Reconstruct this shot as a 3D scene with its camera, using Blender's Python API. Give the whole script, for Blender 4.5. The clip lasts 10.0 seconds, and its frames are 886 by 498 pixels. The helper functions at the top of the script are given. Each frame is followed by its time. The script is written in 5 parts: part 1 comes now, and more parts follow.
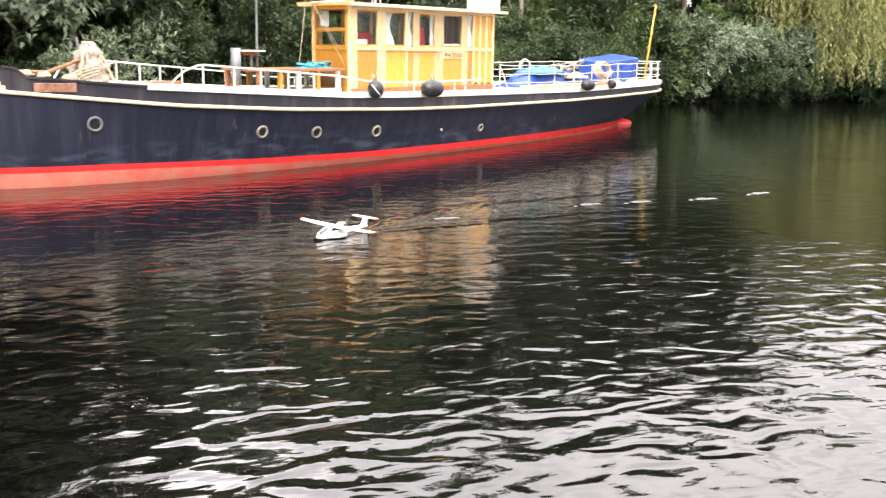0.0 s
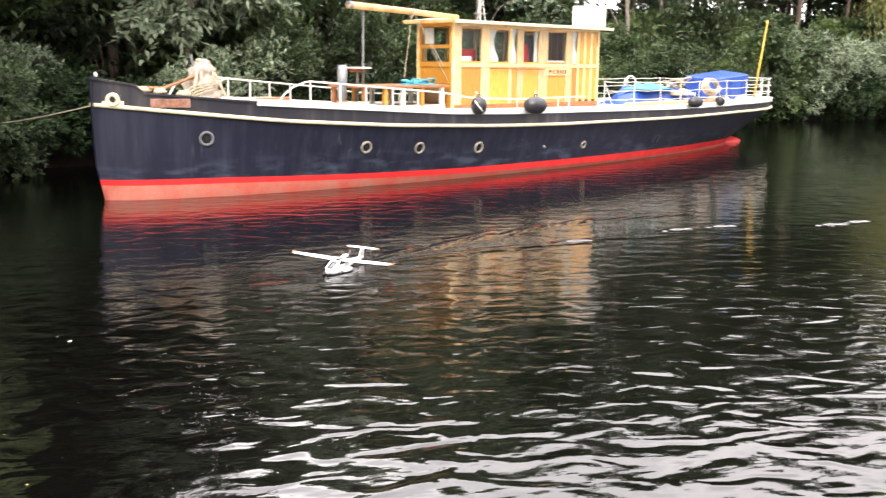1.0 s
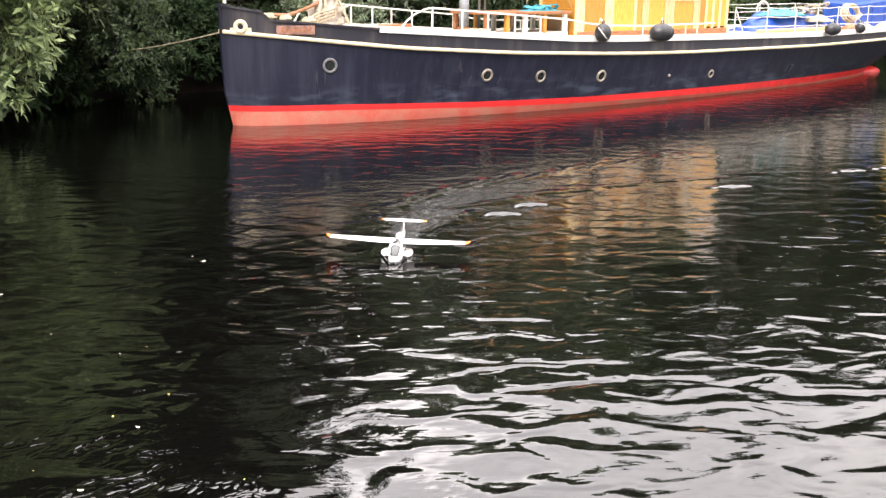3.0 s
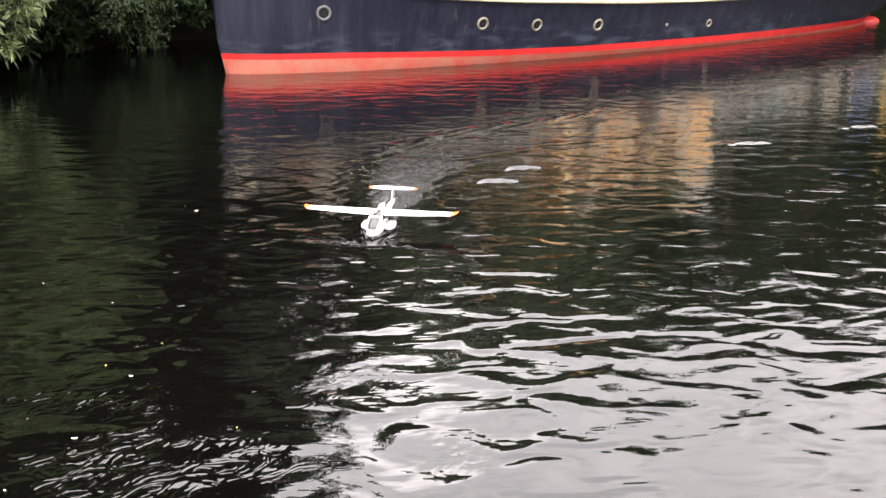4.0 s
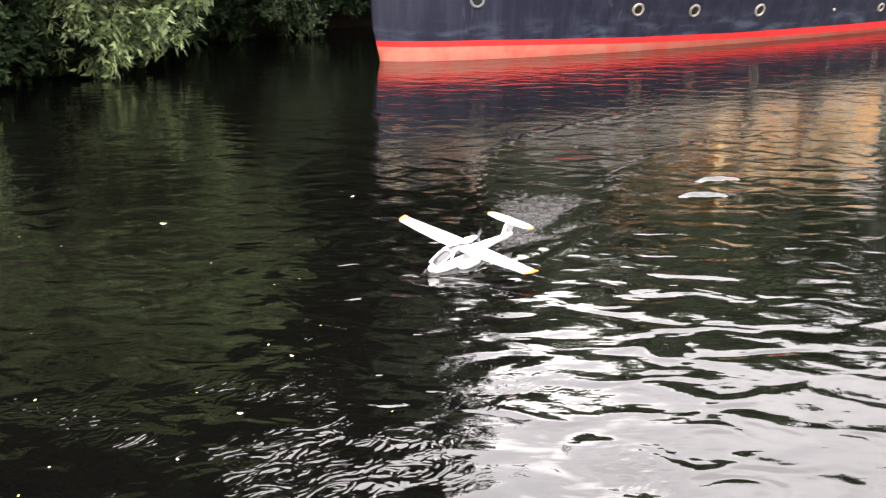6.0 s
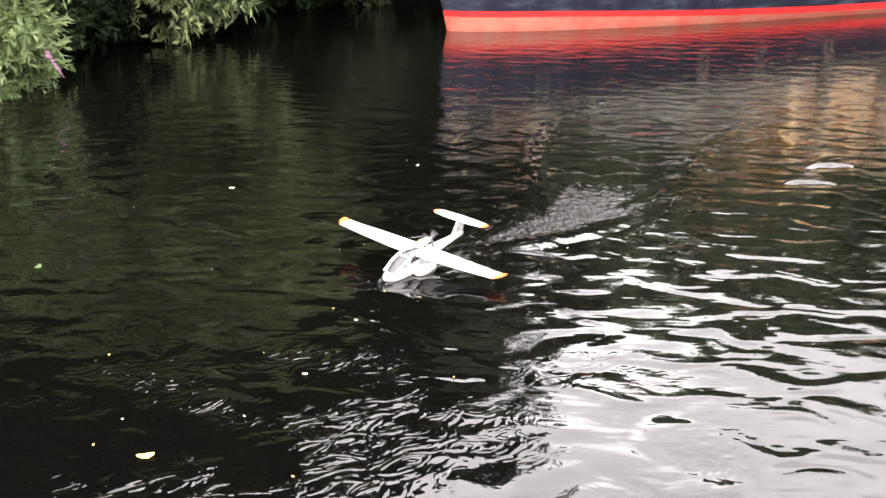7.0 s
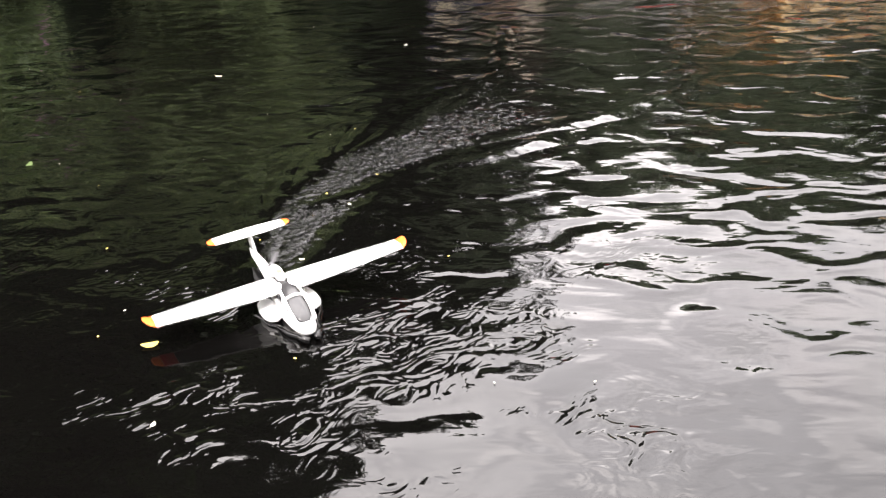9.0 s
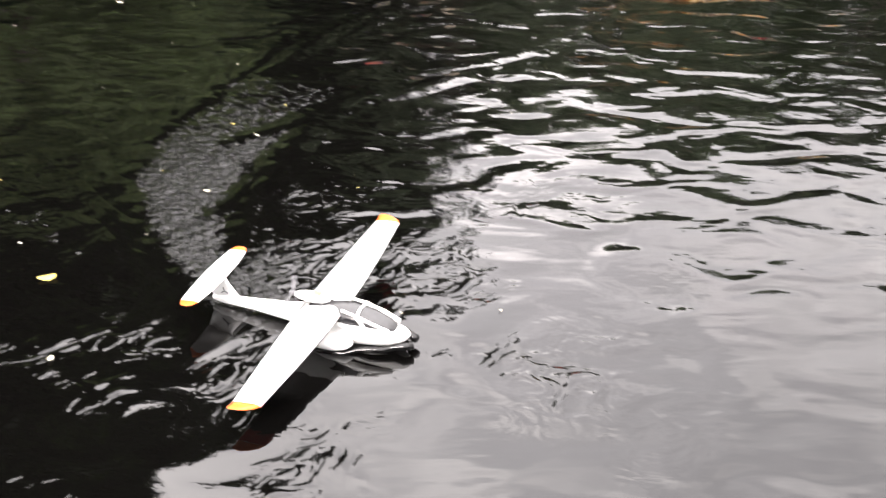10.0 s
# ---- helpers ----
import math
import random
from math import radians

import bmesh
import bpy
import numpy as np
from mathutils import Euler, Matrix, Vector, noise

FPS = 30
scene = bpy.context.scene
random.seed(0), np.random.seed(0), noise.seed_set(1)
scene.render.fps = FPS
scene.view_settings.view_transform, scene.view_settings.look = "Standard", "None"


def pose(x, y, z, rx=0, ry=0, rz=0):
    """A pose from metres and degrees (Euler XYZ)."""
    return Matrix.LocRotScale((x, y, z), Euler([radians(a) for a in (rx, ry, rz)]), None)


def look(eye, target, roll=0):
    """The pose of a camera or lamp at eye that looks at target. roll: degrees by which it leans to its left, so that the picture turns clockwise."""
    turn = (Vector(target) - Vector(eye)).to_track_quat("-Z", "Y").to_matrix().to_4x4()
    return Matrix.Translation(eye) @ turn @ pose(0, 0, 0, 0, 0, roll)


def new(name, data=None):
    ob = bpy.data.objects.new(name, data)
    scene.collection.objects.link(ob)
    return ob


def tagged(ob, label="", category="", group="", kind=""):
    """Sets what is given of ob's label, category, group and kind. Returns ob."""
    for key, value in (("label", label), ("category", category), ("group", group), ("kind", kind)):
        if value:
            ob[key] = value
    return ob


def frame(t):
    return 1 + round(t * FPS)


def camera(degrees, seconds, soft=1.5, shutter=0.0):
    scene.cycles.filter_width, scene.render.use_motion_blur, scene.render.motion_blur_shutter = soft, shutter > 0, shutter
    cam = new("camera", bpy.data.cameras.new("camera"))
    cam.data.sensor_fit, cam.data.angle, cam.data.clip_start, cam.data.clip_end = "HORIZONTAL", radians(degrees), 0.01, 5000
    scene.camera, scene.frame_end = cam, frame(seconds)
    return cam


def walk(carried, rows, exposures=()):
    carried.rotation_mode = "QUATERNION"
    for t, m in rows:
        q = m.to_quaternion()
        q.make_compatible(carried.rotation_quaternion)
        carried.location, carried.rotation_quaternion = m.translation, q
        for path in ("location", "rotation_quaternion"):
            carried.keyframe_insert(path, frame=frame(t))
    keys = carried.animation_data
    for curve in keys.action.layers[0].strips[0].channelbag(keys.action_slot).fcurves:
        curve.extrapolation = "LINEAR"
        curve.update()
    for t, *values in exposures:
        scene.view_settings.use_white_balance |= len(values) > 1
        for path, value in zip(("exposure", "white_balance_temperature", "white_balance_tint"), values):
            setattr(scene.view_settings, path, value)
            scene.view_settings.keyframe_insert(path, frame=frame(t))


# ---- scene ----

# ---------------------------------------------------------------- camera
cam = camera(49.15, 10.0, soft=1.3, shutter=0.4)
PATH = [
    (0, pose(0.054, 0.030, 2.398, 78.22, -0.82, -6.07)),
    (0.5, pose(0.066, 0.035, 2.400, 78.62, -0.77, -3.29)),
    (1, pose(0.074, 0.044, 2.399, 79.09, -0.73, 0.00)),
    (1.5, pose(0.047, 0.034, 2.400, 78.68, -0.97, 3.79)),
    (2, pose(0.015, 0.023, 2.398, 78.09, -0.74, 6.32)),
    (2.5, pose(0.006, 0.008, 2.404, 76.40, -0.45, 6.91)),
    (4, pose(0.028, 0.025, 2.402, 71.90, -0.75, 6.67)),
    (4.5, pose(0.005, 0.014, 2.407, 70.57, -0.78, 6.75)),
    (5, pose(-0.020, 0.018, 2.404, 70.88, -0.52, 9.85)),
    (6.5, pose(-0.057, 0.005, 2.437, 70.64, 0.36, 17.23)),
    (7, pose(-0.063, -0.029, 2.418, 69.44, 0.19, 18.97)),
    (7.5, pose(-0.054, -0.033, 2.402, 67.38, 0.58, 18.63)),
    (8, pose(-0.047, -0.041, 2.401, 66.04, 1.17, 17.20)),
    (8.5, pose(-0.040, -0.054, 2.412, 64.12, 1.61, 17.66)),
    (9, pose(-0.029, -0.039, 2.417, 62.43, 2.36, 17.86)),
    (9.5, pose(-0.004, -0.012, 2.387, 61.44, 2.58, 17.40)),
    (10, pose(0.018, -0.024, 2.376, 58.68, 0.04, 13.64)),
]
walk(cam, PATH, exposures=[(0, 1.93, 6500, 18), (2, 1.85, 6500, 18), (5, 1.95, 6500, 18), (6.5, 2.2, 6500, 18), (8, 2.1, 6500, 18), (10, 1.92, 6500, 18)])

# ---------------------------------------------------------------- world and sun: a bright broken overcast
world = bpy.data.worlds.new("world")
scene.world = world
world.use_nodes = True
wn, wl = world.node_tree.nodes, world.node_tree.links
wn.clear()
w_out = wn.new("ShaderNodeOutputWorld")
w_bg = wn.new("ShaderNodeBackground")
w_bg.inputs["Strength"].default_value = 0.1
w_sky = wn.new("ShaderNodeTexSky")
w_sky.sky_type, w_sky.sun_disc = "NISHITA", False
w_sky.sun_elevation, w_sky.sun_rotation = radians(42), radians(194)
w_tc = wn.new("ShaderNodeTexCoord")
w_map = wn.new("ShaderNodeMapping")
w_map.inputs["Scale"].default_value = (1, 1, 2.2)
w_noise = wn.new("ShaderNodeTexNoise")
w_noise.inputs["Scale"].default_value, w_noise.inputs["Detail"].default_value = 3.2, 7
w_ramp = wn.new("ShaderNodeValToRGB")
w_ramp.color_ramp.elements[0].position, w_ramp.color_ramp.elements[0].color = 0.36, (9.5, 9.4, 9.1, 1)
w_ramp.color_ramp.elements[1].position, w_ramp.color_ramp.elements[1].color = 0.66, (17.0, 16.6, 15.6, 1)
w_mix = wn.new("ShaderNodeMixRGB")
w_mix.inputs["Fac"].default_value = 0.94
wl.new(w_tc.outputs["Generated"], w_map.inputs["Vector"])
wl.new(w_map.outputs["Vector"], w_noise.inputs["Vector"])
wl.new(w_noise.outputs["Fac"], w_ramp.inputs["Fac"])
wl.new(w_sky.outputs["Color"], w_mix.inputs["Color1"])
wl.new(w_ramp.outputs["Color"], w_mix.inputs["Color2"])
w_dot = wn.new("ShaderNodeVectorMath")
w_dot.operation = "DOT_PRODUCT"
w_dot.inputs[1].default_value = (-0.15, 0.47, 0.87)
w_mr = wn.new("ShaderNodeMapRange")
w_mr.inputs["From Min"].default_value, w_mr.inputs["From Max"].default_value = -0.4, 1.0
w_mr.inputs["To Min"].default_value, w_mr.inputs["To Max"].default_value = 0.26, 2.02
w_sc = wn.new("ShaderNodeVectorMath")
w_sc.operation = "SCALE"
wl.new(w_tc.outputs["Generated"], w_dot.inputs[0])
# thicker grey cloud over the river's bend
w_side = wn.new("ShaderNodeVectorMath")
w_side.operation = "DOT_PRODUCT"
w_side.inputs[1].default_value = (0.8, 0.6, 0.0)
w_sr = wn.new("ShaderNodeMapRange")
w_sr.inputs["From Min"].default_value, w_sr.inputs["From Max"].default_value = 0.4, 0.85
w_sr.inputs["To Min"].default_value, w_sr.inputs["To Max"].default_value = 1.0, 0.56
w_thick = wn.new("ShaderNodeVectorMath")
w_thick.operation = "SCALE"
wl.new(w_tc.outputs["Generated"], w_side.inputs[0])
wl.new(w_side.outputs["Value"], w_sr.inputs["Value"])
wl.new(w_sr.outputs["Result"], w_thick.inputs["Scale"])
wl.new(w_dot.outputs["Value"], w_mr.inputs["Value"])
wl.new(w_mr.outputs["Result"], w_sc.inputs["Scale"])
wl.new(w_mix.outputs["Color"], w_thick.inputs[0])
wl.new(w_thick.outputs["Vector"], w_sc.inputs[0])
wl.new(w_sc.outputs["Vector"], w_bg.inputs["Color"])
wl.new(w_bg.outputs["Background"], w_out.inputs["Surface"])

sun = new("sun", bpy.data.lights.new("sun", "SUN"))
sun.data.energy, sun.data.angle, sun.data.color = 1.0, radians(14), (1.0, 0.95, 0.87)
sun.matrix_basis = look((-7, -18, 24), (0, 10, 0))

# ---------------------------------------------------------------- small helpers
def link_mesh(name, bm, material, smooth=False):
    me = bpy.data.meshes.new(name)
    bmesh.ops.recalc_face_normals(bm, faces=bm.faces)
    bm.to_mesh(me)
    bm.free()
    if smooth:
        for p in me.polygons:
            p.use_smooth = True
    for m in (material if isinstance(material, (list, tuple)) else [material]):
        me.materials.append(m)
    return new(name, me)


def part(name, bm, material, parent, label="", smooth=False):
    ob = link_mesh(name, bm, material, smooth)
    ob.parent = parent
    if label:
        ob["label"] = label
    return ob


def thing(name, m, label, category, group="", kind=""):
    ob = new(name)
    ob.matrix_basis = m
    return tagged(ob, label, category, group, kind)


def box(bm, x0, x1, y0, y1, z0, z1, bevel=0.0, seg=1):
    r = bmesh.ops.create_cube(bm, size=1.0, matrix=Matrix.LocRotScale(((x0 + x1) / 2, (y0 + y1) / 2, (z0 + z1) / 2), None, (abs(x1 - x0), abs(y1 - y0), abs(z1 - z0))))
    if bevel:
        es = {e for v in r["verts"] for e in v.link_edges}
        bmesh.ops.bevel(bm, geom=list(es), offset=bevel, segments=seg, affect="EDGES", profile=0.6)
    return bm


def boxed(*a, **k):
    return box(bmesh.new(), *a, **k)


def tube(bm, pts, r, seg=8, caps=True, taper=None):
    """A round bar along the points."""
    pts = [Vector(p) for p in pts]
    rings = []
    side = None
    for i, p in enumerate(pts):
        d = (pts[min(i + 1, len(pts) - 1)] - pts[max(i - 1, 0)]).normalized()
        if side is None:
            side = d.orthogonal().normalized()
        else:
            side = (side - d * side.dot(d)).normalized()
        up = d.cross(side)
        rr = r if taper is None else r + (taper - r) * i / max(len(pts) - 1, 1)
        rings.append([bm.verts.new(p + (side * math.cos(a) + up * math.sin(a)) * rr) for a in (2 * math.pi * k / seg for k in range(seg))])
    for a, b in zip(rings, rings[1:]):
        for k in range(seg):
            bm.faces.new((a[k], a[(k + 1) % seg], b[(k + 1) % seg], b[k]))
    if caps:
        bm.faces.new(rings[0][::-1])
        bm.faces.new(rings[-1])
    return bm


def tubed(*a, **k):
    return tube(bmesh.new(), *a, **k)


def loft(bm, rings, closed=True, caps=True):
    """A skin over rings of points, each with the same count."""
    vs = [[bm.verts.new(p) for p in ring] for ring in rings]
    n = len(vs[0])
    for a, b in zip(vs, vs[1:]):
        for k in range(n if closed else n - 1):
            j = (k + 1) % n
            bm.faces.new((a[k], a[j], b[j], b[k]))
    if caps and closed:
        bm.faces.new(vs[0][::-1])
        bm.faces.new(vs[-1])
    return bm


def interp(x, rows):
    xs, ys = zip(*rows)
    return float(np.interp(x, xs, ys))


# ---------------------------------------------------------------- materials
def material(name, color, rough=0.6, metal=0.0, vary=0.15, scale=3.0, grain=40.0, bump=0.1, color2=None, streak=False, ior=1.5, random_shift=0.0, edges=(0.35, 0.65), alpha=None, stretch=None):
    """A plain surface with stains at one scale and grain at another."""
    m = bpy.data.materials.new(name)
    m.use_nodes = True
    n, l = m.node_tree.nodes, m.node_tree.links
    b = n["Principled BSDF"]
    b.inputs["Roughness"].default_value, b.inputs["Metallic"].default_value, b.inputs["IOR"].default_value = rough, metal, ior
    tc = n.new("ShaderNodeTexCoord")
    mp = n.new("ShaderNodeMapping")
    mp.inputs["Scale"].default_value = stretch or ((1, 1, 0.08) if streak else (1, 1, 1))
    l.new(tc.outputs["Object"], mp.inputs["Vector"])
    big = n.new("ShaderNodeTexNoise")
    big.inputs["Scale"].default_value, big.inputs["Detail"].default_value, big.inputs["Roughness"].default_value = scale, 5, 0.6
    l.new(mp.outputs["Vector"], big.inputs["Vector"])
    ramp = n.new("ShaderNodeValToRGB")
    c2 = color2 or tuple(min(1, c * (1 + vary * 2.2)) for c in color)
    c1 = color if color2 else tuple(c * (1 - vary) for c in color)
    ramp.color_ramp.elements[0].position, ramp.color_ramp.elements[1].position = edges
    ramp.color_ramp.elements[0].color, ramp.color_ramp.elements[1].color = (*c1, 1), (*c2, 1)
    l.new(big.outputs["Fac"], ramp.inputs["Fac"])
    fine = n.new("ShaderNodeTexNoise")
    fine.inputs["Scale"].default_value, fine.inputs["Detail"].default_value = grain, 3
    l.new(mp.outputs["Vector"], fine.inputs["Vector"])
    mul = n.new("ShaderNodeMixRGB")
    mul.blend_type = "OVERLAY"
    mul.inputs["Fac"].default_value = 0.25
    l.new(ramp.outputs["Color"], mul.inputs["Color1"])
    l.new(fine.outputs["Fac"], mul.inputs["Color2"])
    last = mul.outputs["Color"]
    if random_shift:
        oi = n.new("ShaderNodeObjectInfo")
        hsv = n.new("ShaderNodeHueSaturation")
        mr = n.new("ShaderNodeMapRange")
        mr.inputs["To Min"].default_value, mr.inputs["To Max"].default_value = 1 - random_shift, 1 + random_shift
        l.new(oi.outputs["Random"], mr.inputs["Value"])
        l.new(mr.outputs["Result"], hsv.inputs["Value"])
        l.new(last, hsv.inputs["Color"])
        last = hsv.outputs["Color"]
    l.new(last, b.inputs["Base Color"])
    bp = n.new("ShaderNodeBump")
    bp.inputs["Strength"].default_value, bp.inputs["Distance"].default_value = bump, 0.02
    l.new(fine.outputs["Fac"], bp.inputs["Height"])
    l.new(bp.outputs["Normal"], b.inputs["Normal"])
    return m


def leaf_material(name, dark, light, through_light=0.35, rough=0.45, gloss=0.5):
    """Leaves: each one its own tint, some light let through."""
    m = bpy.data.materials.new(name)
    m.use_nodes = True
    n, l = m.node_tree.nodes, m.node_tree.links
    b = n["Principled BSDF"]
    b.inputs["Roughness"].default_value, b.inputs["Specular IOR Level"].default_value = rough, gloss
    geo = n.new("ShaderNodeNewGeometry")
    oi = n.new("ShaderNodeObjectInfo")
    ramp = n.new("ShaderNodeValToRGB")
    ramp.color_ramp.elements[0].color, ramp.color_ramp.elements[1].color = (*dark, 1), (*light, 1)
    l.new(geo.outputs["Random Per Island"], ramp.inputs["Fac"])
    hsv = n.new("ShaderNodeHueSaturation")
    mr = n.new("ShaderNodeMapRange")
    mr.inputs["To Min"].default_value, mr.inputs["To Max"].default_value = 0.75, 1.25
    l.new(oi.outputs["Random"], mr.inputs["Value"])
    l.new(mr.outputs["Result"], hsv.inputs["Value"])
    l.new(ramp.outputs["Color"], hsv.inputs["Color"])
    l.new(hsv.outputs["Color"], b.inputs["Base Color"])
    tr = n.new("ShaderNodeBsdfTranslucent")
    l.new(hsv.outputs["Color"], tr.inputs["Color"])
    mix = n.new("ShaderNodeMixShader")
    mix.inputs["Fac"].default_value = through_light
    l.new(b.outputs["BSDF"], mix.inputs[1])
    l.new(tr.outputs["BSDF"], mix.inputs[2])
    l.new(mix.outputs["Shader"], n["Material Output"].inputs["Surface"])
    return m


def water_material(name="river_water", ruffle=0.0):
    """Dark peaty water: long low swells, short ripples, calm and ruffled patches."""
    m = bpy.data.materials.new(name)
    m.use_nodes = True
    n, l = m.node_tree.nodes, m.node_tree.links
    b = n["Principled BSDF"]
    b.inputs["Base Color"].default_value = (0.0013, 0.0012, 0.0011, 1)
    b.inputs["Roughness"].default_value = 0.015
    b.inputs["IOR"].default_value = 1.5
    tc = n.new("ShaderNodeTexCoord")

    def wave(scale, rot, sx, sy, detail, rough=0.5, dist=0.0):
        mp = n.new("ShaderNodeMapping")
        mp.inputs["Scale"].default_value = (sx, sy, 1)
        turn = n.new("ShaderNodeMapping")
        turn.inputs["Rotation"].default_value = (0, 0, radians(-rot))
        l.new(tc.outputs["Object"], turn.inputs["Vector"])
        l.new(turn.outputs["Vector"], mp.inputs["Vector"])
        t = n.new("ShaderNodeTexNoise")
        t.inputs["Scale"].default_value, t.inputs["Detail"].default_value = scale, detail
        t.inputs["Roughness"].default_value, t.inputs["Distortion"].default_value = rough, dist
        l.new(mp.outputs["Vector"], t.inputs["Vector"])
        return t.outputs["Fac"]

    def bump(h, dist, strength, prev=None):
        bp = n.new("ShaderNodeBump")
        bp.inputs["Distance"].default_value = dist
        l.new(h, bp.inputs["Height"])
        if hasattr(strength, "links"):
            l.new(strength, bp.inputs["Strength"])
        else:
            bp.inputs["Strength"].default_value = strength
        if prev is not None:
            l.new(prev, bp.inputs["Normal"])
        return bp.outputs["Normal"]

    swell = wave(1.0, 11, 2.4, 3.7, 1.4, 0.4, 0.6)
    chop = wave(1.0, 15, 3.2, 10.0, 2, 0.5, 0.3)
    patch = wave(0.22, 30, 1, 1, 3, 0.5)
    pr = n.new("ShaderNodeMapRange")
    pr.inputs["From Min"].default_value, pr.inputs["From Max"].default_value = 0.38, 0.62
    pr.inputs["To Min"].default_value, pr.inputs["To Max"].default_value = 0.40, 1.0
    l.new(patch, pr.inputs["Value"])
    # calmer in the lee of the moored vessel and the wood
    sep = n.new("ShaderNodeSeparateXYZ")
    l.new(tc.outputs["Object"], sep.inputs["Vector"])
    lee = n.new("ShaderNodeMapRange")
    lee.inputs["From Min"].default_value, lee.inputs["From Max"].default_value = 8.0, 12.5
    lee.inputs["To Min"].default_value, lee.inputs["To Max"].default_value = 1.0, 0.42
    l.new(sep.outputs["Y"], lee.inputs["Value"])
    # and smoother again under the near quay
    quay = n.new("ShaderNodeMapRange")
    quay.inputs["From Min"].default_value, quay.inputs["From Max"].default_value = 3.6, 6.8
    quay.inputs["To Min"].default_value, quay.inputs["To Max"].default_value = 0.62, 1.05
    l.new(sep.outputs["Y"], quay.inputs["Value"])
    calm = n.new("ShaderNodeMath")
    calm.operation = "MULTIPLY"
    l.new(lee.outputs["Result"], calm.inputs[0])
    l.new(quay.outputs["Result"], calm.inputs[1])
    amount = n.new("ShaderNodeMath")
    amount.operation = "MULTIPLY"
    l.new(pr.outputs["Result"], amount.inputs[0])
    l.new(calm.outputs["Value"], amount.inputs[1])
    n1 = bump(swell, 0.040, amount.outputs["Value"])
    n2 = bump(chop, 0.0034, amount.outputs["Value"], n1)
    # fine ripples close under the vessel, where the wind comes round
    cat = n.new("ShaderNodeMapRange")
    cat.inputs["From Min"].default_value, cat.inputs["From Max"].default_value = 7.0, 11.0
    cat.inputs["To Min"].default_value, cat.inputs["To Max"].default_value = 0.12, 1.0
    l.new(sep.outputs["Y"], cat.inputs["Value"])
    n2 = bump(wave(1.0, 8, 11, 28, 2, 0.5, 0.2), 0.0017, cat.outputs["Result"], n2)
    # curling ripples in loose patches
    curl = wave(1.0, 40, 5.6, 7.4, 1.2, 0.5, 2.4)
    where = wave(1.1, 0, 1, 1.4, 3, 0.55)
    cr = n.new("ShaderNodeMapRange")
    cr.inputs["From Min"].default_value, cr.inputs["From Max"].default_value = 0.47, 0.61
    l.new(where, cr.inputs["Value"])
    near = n.new("ShaderNodeMapRange")
    near.inputs["From Min"].default_value, near.inputs["From Max"].default_value = 3.8, 5.6
    near.inputs["To Min"].default_value, near.inputs["To Max"].default_value = 1.0, 0.0
    l.new(sep.outputs["Y"], near.inputs["Value"])
    both = n.new("ShaderNodeMath")
    both.operation = "MULTIPLY"
    l.new(cr.outputs["Result"], both.inputs[0])
    l.new(near.outputs["Result"], both.inputs[1])
    west = n.new("ShaderNodeMapRange")
    west.inputs["From Min"].default_value, west.inputs["From Max"].default_value = -0.5, -1.3
    l.new(sep.outputs["X"], west.inputs["Value"])
    all3 = n.new("ShaderNodeMath")
    all3.operation = "MULTIPLY"
    l.new(both.outputs["Value"], all3.inputs[0])
    l.new(west.outputs["Result"], all3.inputs[1])
    n2 = bump(curl, 0.018, all3.outputs["Value"], n2)
    if ruffle:
        b.inputs["Roughness"].default_value = 0.04
        n2 = bump(wave(1.0, 0, 30, 50, 3, 0.6, 0.4), ruffle, 1.0)
    l.new(n2, b.inputs["Normal"])
    return m


M_WATER = water_material()
M_RUFFLE = water_material("ruffled_water", 0.008)
M_BLACK = material("black_hull_paint", (0.008, 0.009, 0.021), 0.5, ior=1.38, vary=0.3, scale=3.2, grain=12, bump=0.05, stretch=(1.6, 1.6, 0.10), color2=(0.024, 0.026, 0.044), edges=(0.42, 0.78))


